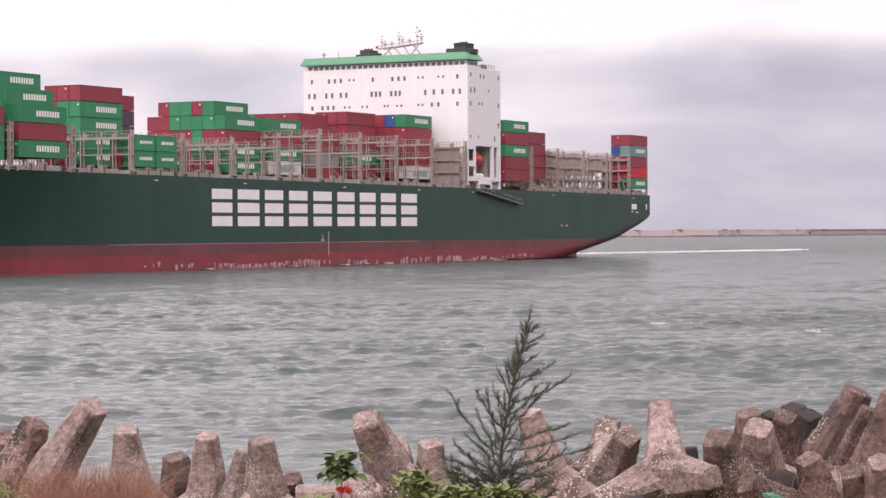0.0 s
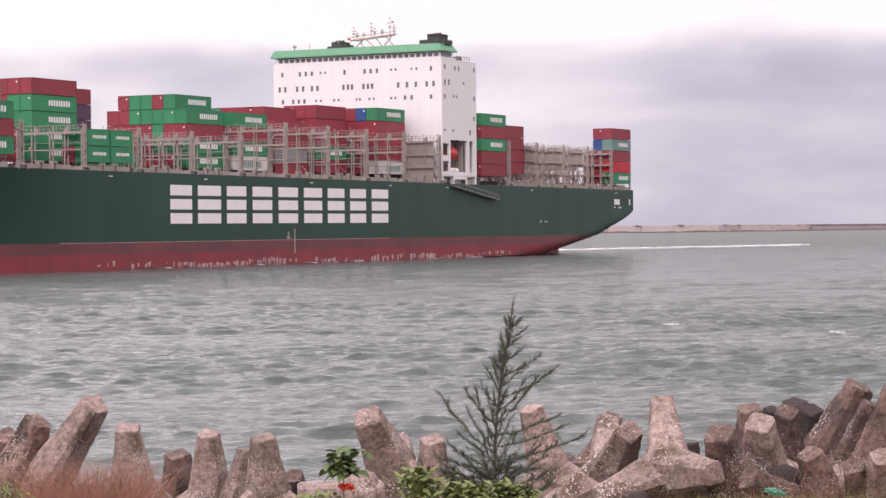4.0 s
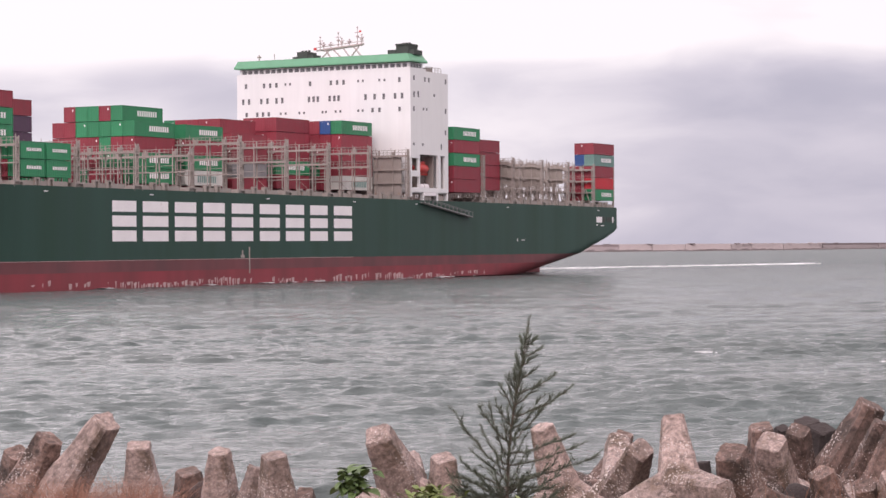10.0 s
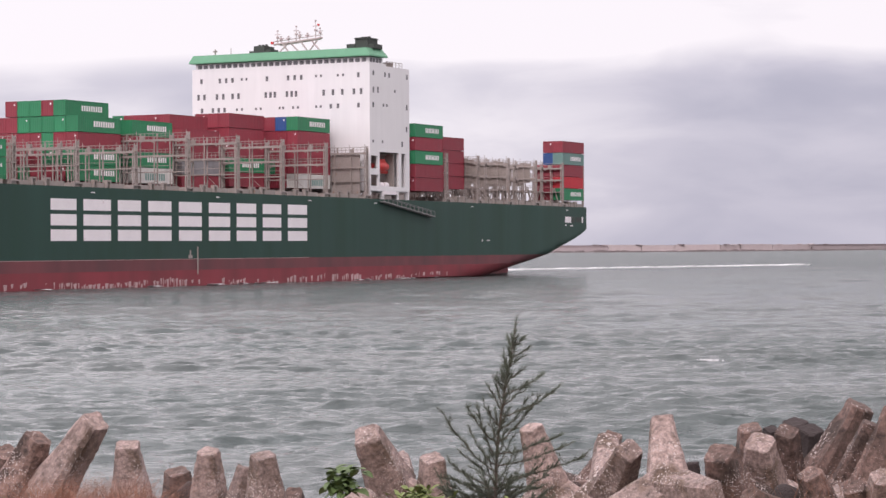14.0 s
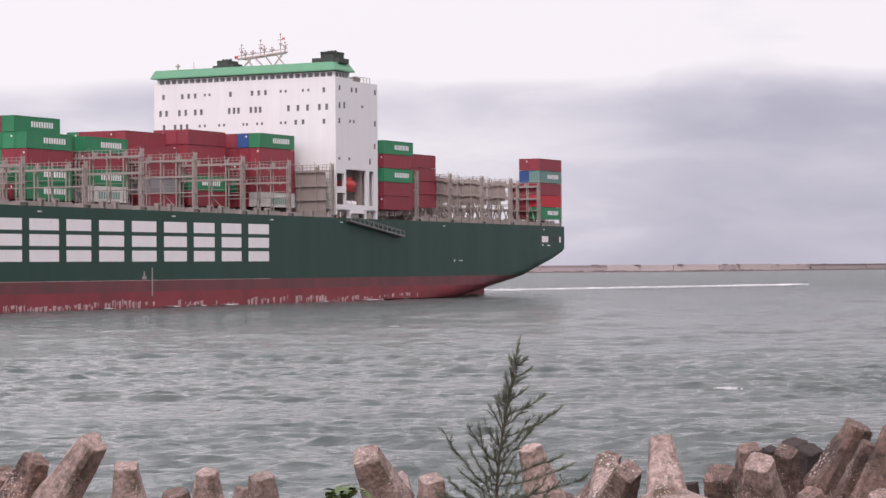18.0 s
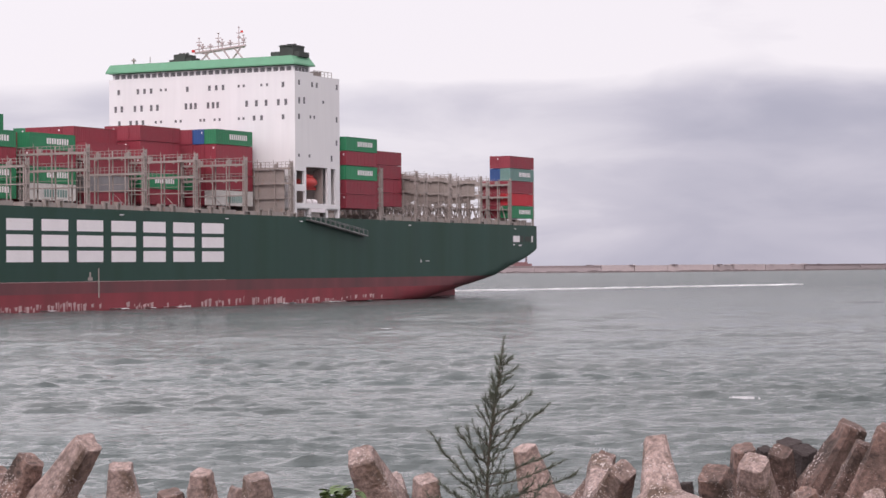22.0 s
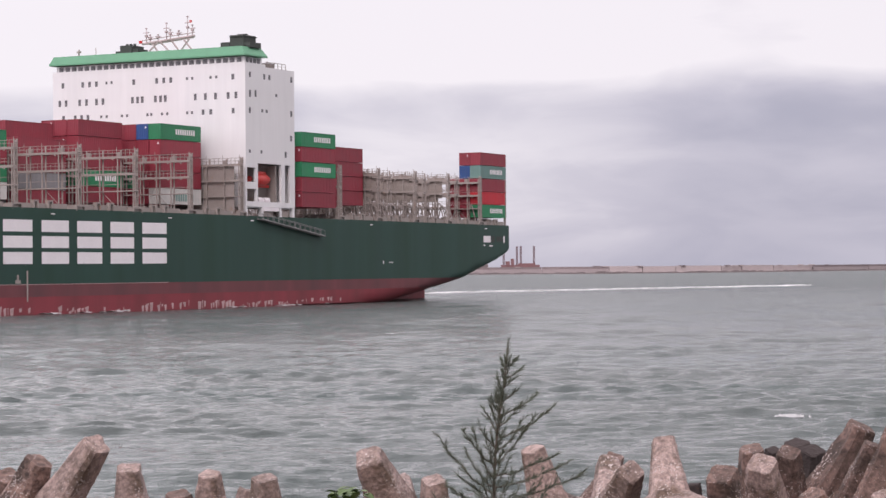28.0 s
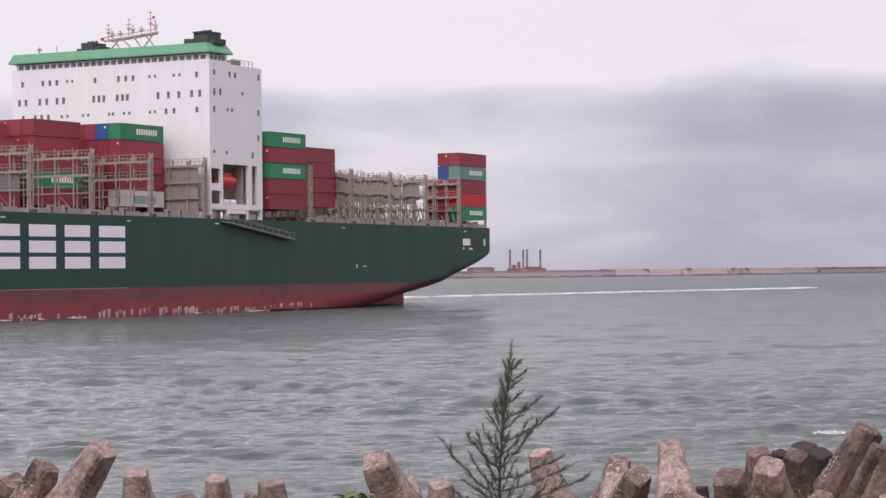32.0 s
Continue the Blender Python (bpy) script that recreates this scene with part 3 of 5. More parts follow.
    for i in range(22):
        x = rnd.uniform(-40, 120)
        ln, w = rnd.uniform(0.6, 3.2), rnd.uniform(0.15, 0.5)
        y = rnd.uniform(0.1, 1.6)
        vs = [foam.verts.new((x + math.cos(a) * ln * rnd.uniform(0.6, 1.1), y + math.sin(a) * w * rnd.uniform(0.6, 1.1), 0.2 + 0.12 * math.sin(a * 2))) for a in (0, 1.0, 2.1, 3.1, 4.2, 5.2)]
        foam.faces.new(vs)
    tagged(part("hull_foam", foam, FOAM_THIN, SHIP), kind="stuff")
    # stern mooring ports as solid panels: white for bright openings, black for shaded recesses
    for x0, x1 in ((-96.7, -93.4), (-103.5, -102.8)):
        part("mooring_port", bars((x0, x1, -0.6, 0.05, 11.75, 13.1)), MARK_WHITE, SHIP, "white panel for the bright opening of a mooring port at the stern")
    part("recess_shade", bars((-98.6, -96.9, -0.6, 0.04, 11.8, 13.1), (-102.4, -99.4, -0.6, 0.04, 11.9, 13.0)), FUNNEL_SHADE_BLACK, SHIP)
    part("stern_rail_post", bars((-105.3, -104.9, -0.9, -0.5, deck_z(-105), 25.0), (-105.25, -104.95, -0.85, -0.55, 25.0, 25.3)), STEEL, SHIP)
    for m in ((-94.2, -93.4, -0.01, 0.02, 11.0, 11.3), (-97.7, -96.2, -0.01, 0.02, 10.9, 11.2), (-50.4, -50.1, -0.01, 0.02, 7.4, 8.0), (-54.0, -52.4, -0.01, 0.02, 7.6, 7.75)):
        part("hull_mark", bars(m), MARK_WHITE, SHIP, "small pale painted mark")
    # rudder
    bm = box(bmesh.new(), -106.7, -88.0, -BEAM / 2 - 0.5, -BEAM / 2 + 0.5, -3, 6.2, 0.15)
    part("rudder", bm, BOOT_RED, SHIP)
    # stowed gangway on the side
    g = bmesh.new()
    for y in (0.15, 1.0):
        p, q = Vector((-5.1, y, 15.2)), Vector((-26.6, y, 12.45))
        tube(g, p, q, 0.14)
        tube(g, p + Vector((0, 0, 1.05)), q + Vector((0, 0, 1.05)), 0.05)
        for k in range(13):
            a = p + (q - p) * (k / 12)
            tube(g, a, a + Vector((0, 0, 1.05)), 0.05, n=4)
    for k in range(40):
        a = Vector((-5.1, 0.15, 15.2)) + Vector((-21.5, 0, -2.75)) * (k / 39)
        box(g, a.x - 0.22, a.x + 0.22, 0.15, 1.0, a.z - 0.04, a.z + 0.04)
    part("gangway", g, STEEL_DARK, SHIP, "grey boarding gangway stowed along the side")


LETTERS = ((99.4, 92.8), (91.0, 83.7), (81.8, 75.4), (73.3, 66.6), (64.4, 57.5), (55.3, 48.6), (46.5, 40.1), (37.9, 31.6), (29.3, 22.5))


def hull_letters():
    """The owner's name becomes nine plain white block marks of its size."""
    for x0, x1 in LETTERS:
        z0, z1 = 7.6, 14.15
        h = (z1 - z0)
        bm = bars((x1, x0, -0.02, 0.012, z0, z0 + h * 0.27), (x1, x0, -0.02, 0.012, z0 + h * 0.365, z0 + h * 0.635), (x1, x0, -0.02, 0.012, z0 + h * 0.73, z1))
        part("block_mark", bm, MARK_WHITE, SHIP, "white painted block mark")


def lashing_bridge(x, top, screen=0, y1=-0.3, y0=-BEAM + 0.3, towers=True):
    """A steel lashing bridge across the deck: many thin paired posts, walkways with rails, and a slim pierced tower at each end."""
    z = deck_z(x)
    root = part("lashing_bridge", bars((x - 0.7, x + 0.7, y0, y1, z, z + 0.3)), STEEL, SHIP, "buff grey steel lashing bridge")
    aft = x < -20
    levels = [z + 3.4, z + 6.2, z + 8.9] if top > 24.5 else [z + 3.4, z + 6.2]
    up = levels[-1] + 1.1
    n = 9 if not towers else 18 if aft else 14
    pm = mesh_of("post", bars((x - 0.54, x - 0.38, -0.11, 0.11, z + 0.3, up - 0.1), (x + 0.38, x + 0.52, -0.09, 0.09, z + 0.3, levels[-1] + 0.5), (x - 0.39, x + 0.38, -0.04, 0.04, z + 1.7, z + 1.82), (x - 0.55, x + 0.55, -0.25, 0.25, z + 0.3, z + 0.65)))
    pm.materials.append(STEEL)
    for i in range(n):
        y = y1 - 0.3 + (y0 - y1 + 0.6) * i / (n - 1)
        part("post", pm, STEEL, root, at=Matrix.Translation((0, y + 0.22 * math.sin(i * 2.3 + x) * (0 < i < n - 1), 0)))
    for i, lv in enumerate(levels):
        thick = 0.34 if i else 0.16
        bm = bars((x - 0.58, x + 0.58, y0, y1, lv - thick, lv))
        for s in (-0.57, 0.57):
            for h in ((0.52, 1.0) if i else (1.0,)):
                box(bm, x + s - 0.02, x + s + 0.02, y0, y1, lv + h, lv + h + 0.04)
        if i:
            k, c = y1 - 0.8, 0
            while k > y0:
                tall = 0.55 if i == len(levels) - 1 and c % 4 == 0 else 0
                box(bm, x - 0.6, x - 0.55, k - 0.035, k + 0.035, lv, lv + 1.03 + tall)
                if c % 3 == 1:
                    box(bm, x + 0.5, x + 0.6, k - 0.12, k + 0.12, lv - 0.6, lv)
                if c % 7 == 3 and i == len(levels) - 1:
                    box(bm, x - 0.35, x + 0.2, k - 0.3, k + 0.3, lv, lv + 0.7)
                k, c = k - 0.85, c + 1
        part("walkway", bm, STEEL, root)
    for y in (y1, y0) if towers else ():
        bm = bmesh.new()
        for dx in (-0.42, 0.28):
            box(bm, x + dx, x + dx + 0.14, y - 0.1, y + 0.1, z + 0.7, up + 0.1)
        k = z + 0.7
        while k < up - 0.3:
            box(bm, x - 0.28, x + 0.28, y - 0.09, y + 0.09, k, k + 0.14)
            k += 1.25
        part("end_tower", bm, STEEL, root)
        bm = bars((x - 1.25, x - 0.95, y - 0.3, y + 0.3, z - 0.2, z + 0.45), (x + 0.95, x + 1.25, y - 0.3, y + 0.3, z - 0.2, z + 0.45), (x - 1.25, x + 1.25, y - 0.3, y + 0.3, z + 0.45, z + 0.7))
        part("tower_foot", bm, STEEL, root)
    if screen:
        # plates between the posts: a whole wall before the bridge house, a high belt with a few openings aft
        cells = 6 if screen > 1 else 12
        for i in range(cells):
            a, b = y1 - 1.4 + (y0 - y1 + 2.8) * i / cells, y1 - 1.4 + (y0 - y1 + 2.8) * (i + 1) / cells
            if screen == 1 and (i * 7 + int(-x)) % 5 == 0:
                continue
            if screen > 1:
                lo, hi = z + 0.7, levels[-1] - 0.4
            else:
                lo, hi = z + 4.6 + 0.5 * ((i * 3 + int(-x)) % 3 == 0), levels[-1] + 0.35 - 0.3 * (i % 2)
            bm = bars((x - 0.05, x + 0.05, b + 0.1, a - 0.1, lo, hi))
            part("screen_panel", bm, STEEL if screen > 1 else TAN_SCREEN, root, "tan steel panel between the posts")
    if aft:
        # splayed struts under the belt, and short stubs on the hatch
        sm = mesh_of("strut", tube(tube(bmesh.new(), (x, -1.15, z + 0.4), (x, -0.1, z + 4.2), 0.13, n=5), (x, 1.15, z + 0.4), (x, 0.1, z + 4.2), 0.13, n=5))
        for i in range(12):
            part("strut", sm, STEEL, root, at=Matrix.Translation((0, y1 - 2.2 + (y0 - y1 + 4.4) * i / 11, 0)))
    if x > 60:
        return
    step = (y0 - y1 + 0.4) / (n - 1)
    bm = mesh_of("brace", tube(bmesh.new(), (x, 0, z + 0.4), (x, step, levels[0] - 0.2), 0.05, n=4))
    for i in range(1, n - 1, 5):
        part("brace", bm, STEEL, root, at=Matrix.Translation((0, y1 - 0.2 + step * i, 0)))


# port-side heights: y across from the port side, z up
FRONT_ROWS = (
    (39.9, 1.05, (39.7, 35.3, 33.8, 32.3, 24.2, 19.3, 17.8, 16.3, 3.4)),
    (36.7, 1.25, (40.4, 39.0, 36.0, 34.5, 32.3, 30.9, 24.5, 23.4, 22.4, 19.6, 18.5, 17.5, 11.2, 9.1, 7.0, 4.4, 2.8)),
    (34.0, 1.0, (39.6, 37.0, 35.6, 34.2, 9.6, 8.0, 3.4)),
)
FRONT_SMALL = ((40.0, (30.1, 29.0, 12.9, 11.8, 8.0, 6.8)), (34.0, (31.3, 30.1, 26.8, 25.7, 21.3, 20.5, 18.2, 17.1, 12.9, 11.9)))
SIDE_WINDOWS = ((-4.5, 40.3, 1.0), (-9.2, 40.2, 1.0), (-10.9, 40.2, 1.0), (-18.3, 40.3, 1.1), (-4.5, 37.0, 1.3), (-6.3, 37.1, 1.3), (-13.2, 37.2, 0.6), (-4.4, 34.1, 1.1),
                (-8.5, 34.2, 0.6), (-9.9, 34.2, 0.6), (-18.2, 34.2, 1.1), (-18.1, 29.8, 1.1), (-16.2, 26.8, 1.2), (-4.3, 27.0, 0.6), (-8.1, 27.0, 0.6))


def wall_with_holes(x0, x1, z0, z1, holes, y, thick):
    """Boxes that make up a wall in the x-z plane with rectangular openings."""
    xs = sorted({x0, x1, *(v for h in holes for v in h[:2])})
    zs = sorted({z0, z1, *(v for h in holes for v in h[2:])})
    bm = bmesh.new()
    for a, b in zip(xs, xs[1:]):
        run = None
        for c, d in zip(zs, zs[1:]):
            mx, mz = (a + b) / 2, (c + d) / 2
            solid = not any(h[0] < mx < h[1] and h[2] < mz < h[3] for h in holes)
            if solid:
                run = (run[0], d) if run else (c, d)
            if run and (not solid or d == zs[-1]):
                box(bm, a, b, y - thick, y, *run)
                run = None
    bmesh.ops.remove_doubles(bm, verts=bm.verts, dist=0.001)
    return bm


def bridge_house():
    house = part("bridge_house", bars((-19.3, -3.0, -41.9, -5.2, 17.6, 41.9)), HOUSE_WHITE, SHIP, "tall white bridge house with rows of small windows")
    # port side strip, with the boat deck's openings cut through
    holes = [(-6.2, -3.4, 21.7, 24.2), (-6.4, -3.4, 18.3, 20.5), (-14.7, -6.9, 18.3, 25.0), (-17.7, -15.9, 18.25, 24.95)]
    part("side_wall", wall_with_holes(-19.3, -3.0, 17.4, 41.9, holes, -0.9, 0.45), HOUSE_WHITE, house)
    part("upper_block", bars((-19.3, -3.0, -5.2, -1.35, 25.6, 41.9), (-3.4, -3.0, -5.2, -1.35, 17.4, 25.6), (-19.3, -18.9, -5.2, -1.35, 17.4, 25.6), (-18.9, -3.4, -5.2, -1.35, 17.2, 17.7)), HOUSE_WHITE, house)
    for x in (-3.3, -8.5, -14.5, -18.9):
        part("support_leg", bars((x - 0.3, x + 0.3, -1.7, -0.95, deck_z(x), 17.4)), HOUSE_WHITE, house)
    part("underside_locker", bars((-12.0, -9.0, -2.4, -1.1, deck_z(-10), 16.9), (-17.5, -14.2, -2.4, -1.2, deck_z(-15), 16.7)), STEEL, house)
    part("fender_panel", bars((-13.6, -8.4, -1.2, -0.75, 16.7, 17.35)), MARK_WHITE, house)
    # wheelhouse: window band, visor roof
    part("wheelhouse", bars((-9.6, -3.0, -41.9, -0.9, 41.9, 42.35), (-9.2, -3.5, -41.4, -1.4, 42.35, 43.4)), HOUSE_WHITE, house)
    wm = mesh_of("bridge_window", bars((-0.06, 0.05, -0.46, 0.46, -0.40, 0.36)))
    wm.materials.append(GLASS_DARK)
    for i in range(28):
        part("bridge_window", wm, GLASS_DARK, house, at=Matrix.Translation((-3.45, -2.4 - i * 1.405, 42.85)))
    for i in range(4):
        part("wing_window", bars((-4.9 - i * 1.2, -4.0 - i * 1.2, -1.42, -1.33, 42.42, 43.25)), GLASS_DARK, house)
    bm = bmesh.new()
    low = [(-2.5, -0.6), (-2.5, -42.4), (-9.9, -42.4), (-9.9, -0.6)]
    high = [(-2.9, -1.5), (-2.9, -41.6), (-9.2, -41.6), (-9.2, -1.5)]
    a = [bm.verts.new((x, y, 43.75)) for x, y in low]
    b = [bm.verts.new((x, y, 45.15)) for x, y in high]
    c = [bm.verts.new((x, y, 43.52)) for x, y in low]
    for i in range(4):
        j = (i + 1) % 4
        bm.faces.new((a[i], a[j], b[j], b[i]))
        bm.faces.new((c[i], c[j], a[j], a[i]))
    bm.faces.new(b)
    bm.faces.new(c)
    bmesh.ops.recalc_face_normals(bm, faces=bm.faces)
    part("visor_roof", bm, ROOF_GREEN, house, "sloping bright green roof of the wheelhouse")
    part("deck_rail", bars((-17.0, -10.4, -1.3, -1.2, 42.85, 42.95), (-17.0, -10.4, -1.3, -1.2, 42.4, 42.45), *[(-17 + k * 1.3, -16.92 + k * 1.3, -1.3, -1.2, 41.9, 42.95) for k in range(6)], (-13.5, -11.0, -2.6, -1.4, 41.9, 42.8)), STEEL, house)
    # cabin windows
    for z, h, ys in FRONT_ROWS:
        wm = mesh_of("window", bars((-0.06, 0.05, -0.28, 0.28, -h * 0.46, h * 0.46)))
        wm.materials.append(GLASS_DARK)
        for y in ys:
            part("window", wm, GLASS_DARK, house, at=Matrix.Translation((-3.02, -y, z)))
    wm = mesh_of("porthole", bars((-0.06, 0.05, -0.22, 0.22, -0.25, 0.25)))
    wm.materials.append(GLASS_DARK)
    for z, ys in FRONT_SMALL:
        for y in ys:
            part("porthole", wm, GLASS_DARK, house, at=Matrix.Translation((-3.02, -y, z)))
    for x, z, h in SIDE_WINDOWS:
        part("side_window", bars((x - 0.29, x + 0.29, -0.95, -0.87, z - h * 0.46, z + h * 0.46)), GLASS_DARK, house)
    # boat deck: lifeboat in its recess, rafts, inner wall
    part("recess_wall", bars((-18.9, -3.4, -5.2, -5.1, 17.7, 25.6)), STEEL, house)
    boat = bmesh.new()
    bmesh.ops.create_uvsphere(boat, u_segments=18, v_segments=10, radius=1, matrix=Matrix.LocRotScale((-10.2, -2.9, 22.3), None, (3.5, 1.35, 1.2)))
    box(boat, -11.6, -9.0, -3.7, -2.1, 23.0, 23.7, 0.2)
    box(boat, -13.4, -7.0, -3.2, -2.6, 20.9, 21.4, 0.1)
    for f in boat.faces:
        f.smooth = True
    part("lifeboat", boat, BOAT_ORANGE, house, "enclosed orange lifeboat in its recess")
    part("davit", bars((-14.3, -13.9, -3.5, -1.7, 17.7, 24.8), (-7.5, -7.2, -3.5, -1.7, 17.7, 24.8), (-14.3, -7.2, -3.4, -3.0, 24.5, 24.8)), STEEL, house)
    for x in (-9.2, -11.4):
        part("life_raft", tube(bmesh.new(), (x - 0.8, -2.2, 18.6), (x + 0.8, -2.2, 18.6), 0.55, n=12), MARK_WHITE, house)
    # funnels, mast
    f = bars((-8.6, -4.6, -5.0, -2.2, 45.1, 47.3), (-8.2, -4.4, -6.8, -5.0, 45.1, 46.1), (-8.4, -4.8, -2.2, -1.0, 45.1, 46.0), (-8.8, -4.4, -5.1, -2.1, 47.0, 47.15))
    for y in (-2.9, -3.6, -4.3):
        tube(f, (-6.5, y, 47.3), (-6.5, y, 47.6), 0.3, n=10)
    part("funnel", f, FUNNEL_SHADE_BLACK, house, "black soot-stained exhaust funnel")
    f = bars((-8.6, -4.8, -28.4, -25.9, 45.1, 46.7), (-8.0, -5.0, -25.9, -24.6, 45.1, 46.0), (-7.6, -5.4, -29.8, -28.4, 45.1, 45.8))
    for y in (-26.4, -27.2, -28.0):
        tube(f, (-6.5, y, 46.7), (-6.5, y, 47.1), 0.28, n=10)
    part("funnel", f, FUNNEL_SHADE_BLACK, house, "black soot-stained exhaust funnel")
    x = -6.0
    m = bmesh.new()
    tube(m, (x, -24.4, 46.9), (x, -13.2, 47.8), 0.2, n=6)
    tube(m, (x - 1.2, -23.4, 46.9), (x - 1.2, -14.2, 47.7), 0.16, n=6)
    tube(m, (x, -24.4, 47.5), (x, -13.2, 48.4), 0.09, n=5)
    tube(m, (x, -24.2, 47.0), (x - 1.2, -23.4, 46.9), 0.12, n=5)
    tube(m, (x, -13.4, 47.8), (x - 1.2, -14.2, 47.7), 0.12, n=5)
    mast = part("radar_mast", m, MAST_GREY, house, "white lattice radar mast with aerials")
    for y0, y1 in ((-23.4, -20.8), (-18.4, -20.8), (-16.4, -14.4), (-16.4, -18.2), (-13.6, -15.6), (-20.8, -22.6)):
        part("mast_leg", tube(bmesh.new(), (x, y0, 45.1), (x, y1, 47.3), 0.16, n=5), MAST_GREY, mast)
    for y, h in ((-23.5, 2.5), (-22.7, 1.1), (-21.0, 0.9), (-19.2, 2.9), (-18.4, 1.5), (-16.6, 1.0), (-14.7, 3.5), (-13.7, 1.7)):
        z = 47.6 + (y + 19) * 0.08
        bm = tube(bmesh.new(), (x, y, z - 0.2), (x, y, z + h), 0.11, 0.05, n=5)
        box(bm, x - 0.08, x + 0.08, y - 0.6, y + 0.6, z + h * 0.62, z + h * 0.62 + 0.14)
        box(bm, x - 0.25, x + 0.25, y - 0.22, y + 0.22, z + h * 0.35, z + h * 0.35 + 0.36)
        box(bm, x - 0.14, x + 0.14, y - 0.14, y + 0.14, z + h * 0.9, z + h * 0.9 + 0.25)
        part("aerial_pole", bm, MAST_GREY, mast)
    part("mast_lamp", bars((-6.2, -5.8, -25.0, -24.5, 47.0, 47.5)), RED_GLOSS, mast)
    part("signal_flag", bars((-6.05, -5.95, -14.3, -13.8, 50.2, 50.6)), RED_GLOSS, mast, "small red flag")
    part("aerial", bars((-6.1, -5.9, -38.4, -38.2, 45.1, 46.6), (-6.2, -5.8, -38.7, -37.9, 46.0, 46.3)), STEEL, house)
    part("aerial", bars((-6.05, -5.95, -34.6, -34.5, 45.1, 46.7)), STEEL, house)


hull()
hull_details()
hull_letters()
for bx in FORE_BRIDGES[:6]:
    lashing_bridge(bx, 23.4)
for bx in FORE_BRIDGES[6:]:
    lashing_bridge(bx, 26.0, 2 if bx < 0 else 0)
for bx in AFT_BRIDGES:
    lashing_bridge(bx, 25.6, 1 if -90 < bx < -40 else 0)
for bx in (-56.6, -71.2, -85.5):
    lashing_bridge(bx, 25.6, 1, y1=-2.0, towers=False)
bridge_house()


# ---------------------------------------------------------------- containers
def box_mesh(length, colour):
    """A freight container in three shapes: ribbed body, frame with corner posts, one door leaf with its bars; its corner at 0."""
    w, h = 2.44, 2.62
    bm = bmesh.new()
    for x in (0, length - 0.18):
        for y in (0, -w + 0.18):
            box(bm, x, x + 0.18, y - 0.18, y, 0, h)
    for y in (0, -w + 0.12):
        box(bm, 0.18, length - 0.18, y - 0.12, y, 0, 0.16)
        box(bm, 0.18, length - 0.18, y - 0.12, y, h - 0.12, h)
    for x in (0, length - 0.12):
        box(bm, x, x + 0.12, -w + 0.18, -0.18, 0, 0.16)
        box(bm, x, x + 0.12, -w + 0.18, -0.18, h - 0.12, h)
    frame_shape = mesh_of("frame", bm)
    bm = bars((-0.02, 0.05, -1.21, -0.19, 0.17, h - 0.13))
    for y in (-0.5, -0.9):
        box(bm, -0.07, -0.02, y - 0.03, y + 0.03, 0.2, h - 0.15)
    door_shape = mesh_of("door", bm)
    # body: one outline with shallow ribs along the port side and the forward end, drawn up to the roof
    n = int(length / 0.56)
    line = [(0.05, -w + 0.05), (length - 0.05, -w + 0.05)]
    for k in range(5):
        y = -w + 0.3 + k * 0.38
        line += [(length - 0.05, y), (length - 0.022, y + 0.05), (length - 0.022, y + 0.2), (length - 0.05, y + 0.25)]
    line.append((length - 0.05, -0.05))
    for i in reversed(range(n)):
        x = 0.35 + i * (length - 0.7) / n
        line += [(x + 0.30, -0.05), (x + 0.25, -0.022), (x + 0.05, -0.022), (x, -0.05)]
    line.append((0.05, -0.05))
    bm = bmesh.new()
    low = [bm.verts.new((x, y, 0.06)) for x, y in line]
    high = [bm.verts.new((x, y, h - 0.05)) for x, y in line]
    for k in range(len(line)):
        q = (k + 1) % len(line)
        bm.faces.new((low[k], low[q], high[q], high[k]))
    bm.faces.new(high)
    bm.faces.new(list(reversed(low)))
    me = mesh_of("freight_container", bm)
    for shape in (me, frame_shape, door_shape):
        shape.materials.append(PAINTS[colour])
    return me, frame_shape, door_shape


def mark_mesh(x0, x1, z0, z1, n=9):
    """A row of plain white blocks in place of a painted name."""
    bm = bmesh.new()
    s = (x1 - x0) / n
    for i in range(n):
        box(bm, x0 + i * s, x0 + (i + 0.64) * s, -0.02, 0.004, z0, z1)
    me = mesh_of("marking", bm)
    me.materials.append(MARK_WHITE)
    return me


MARK_LONG, MARK_SHORT = mark_mesh(1.9, 7.9, 0.92, 1.85), mark_mesh(1.0, 4.7, 1.15, 1.65)
MARK_GREEN = mark_mesh(2.4, 8.6, 0.5, 1.7)
MARK_GREEN.materials[0] = PAINTS["t"]
EMBLEM = mesh_of("emblem", bars((12.2, 12.225, -0.62, -0.36, 1.85, 2.15)))
EMBLEM.materials.append(MARK_WHITE)
SHAPES = {}


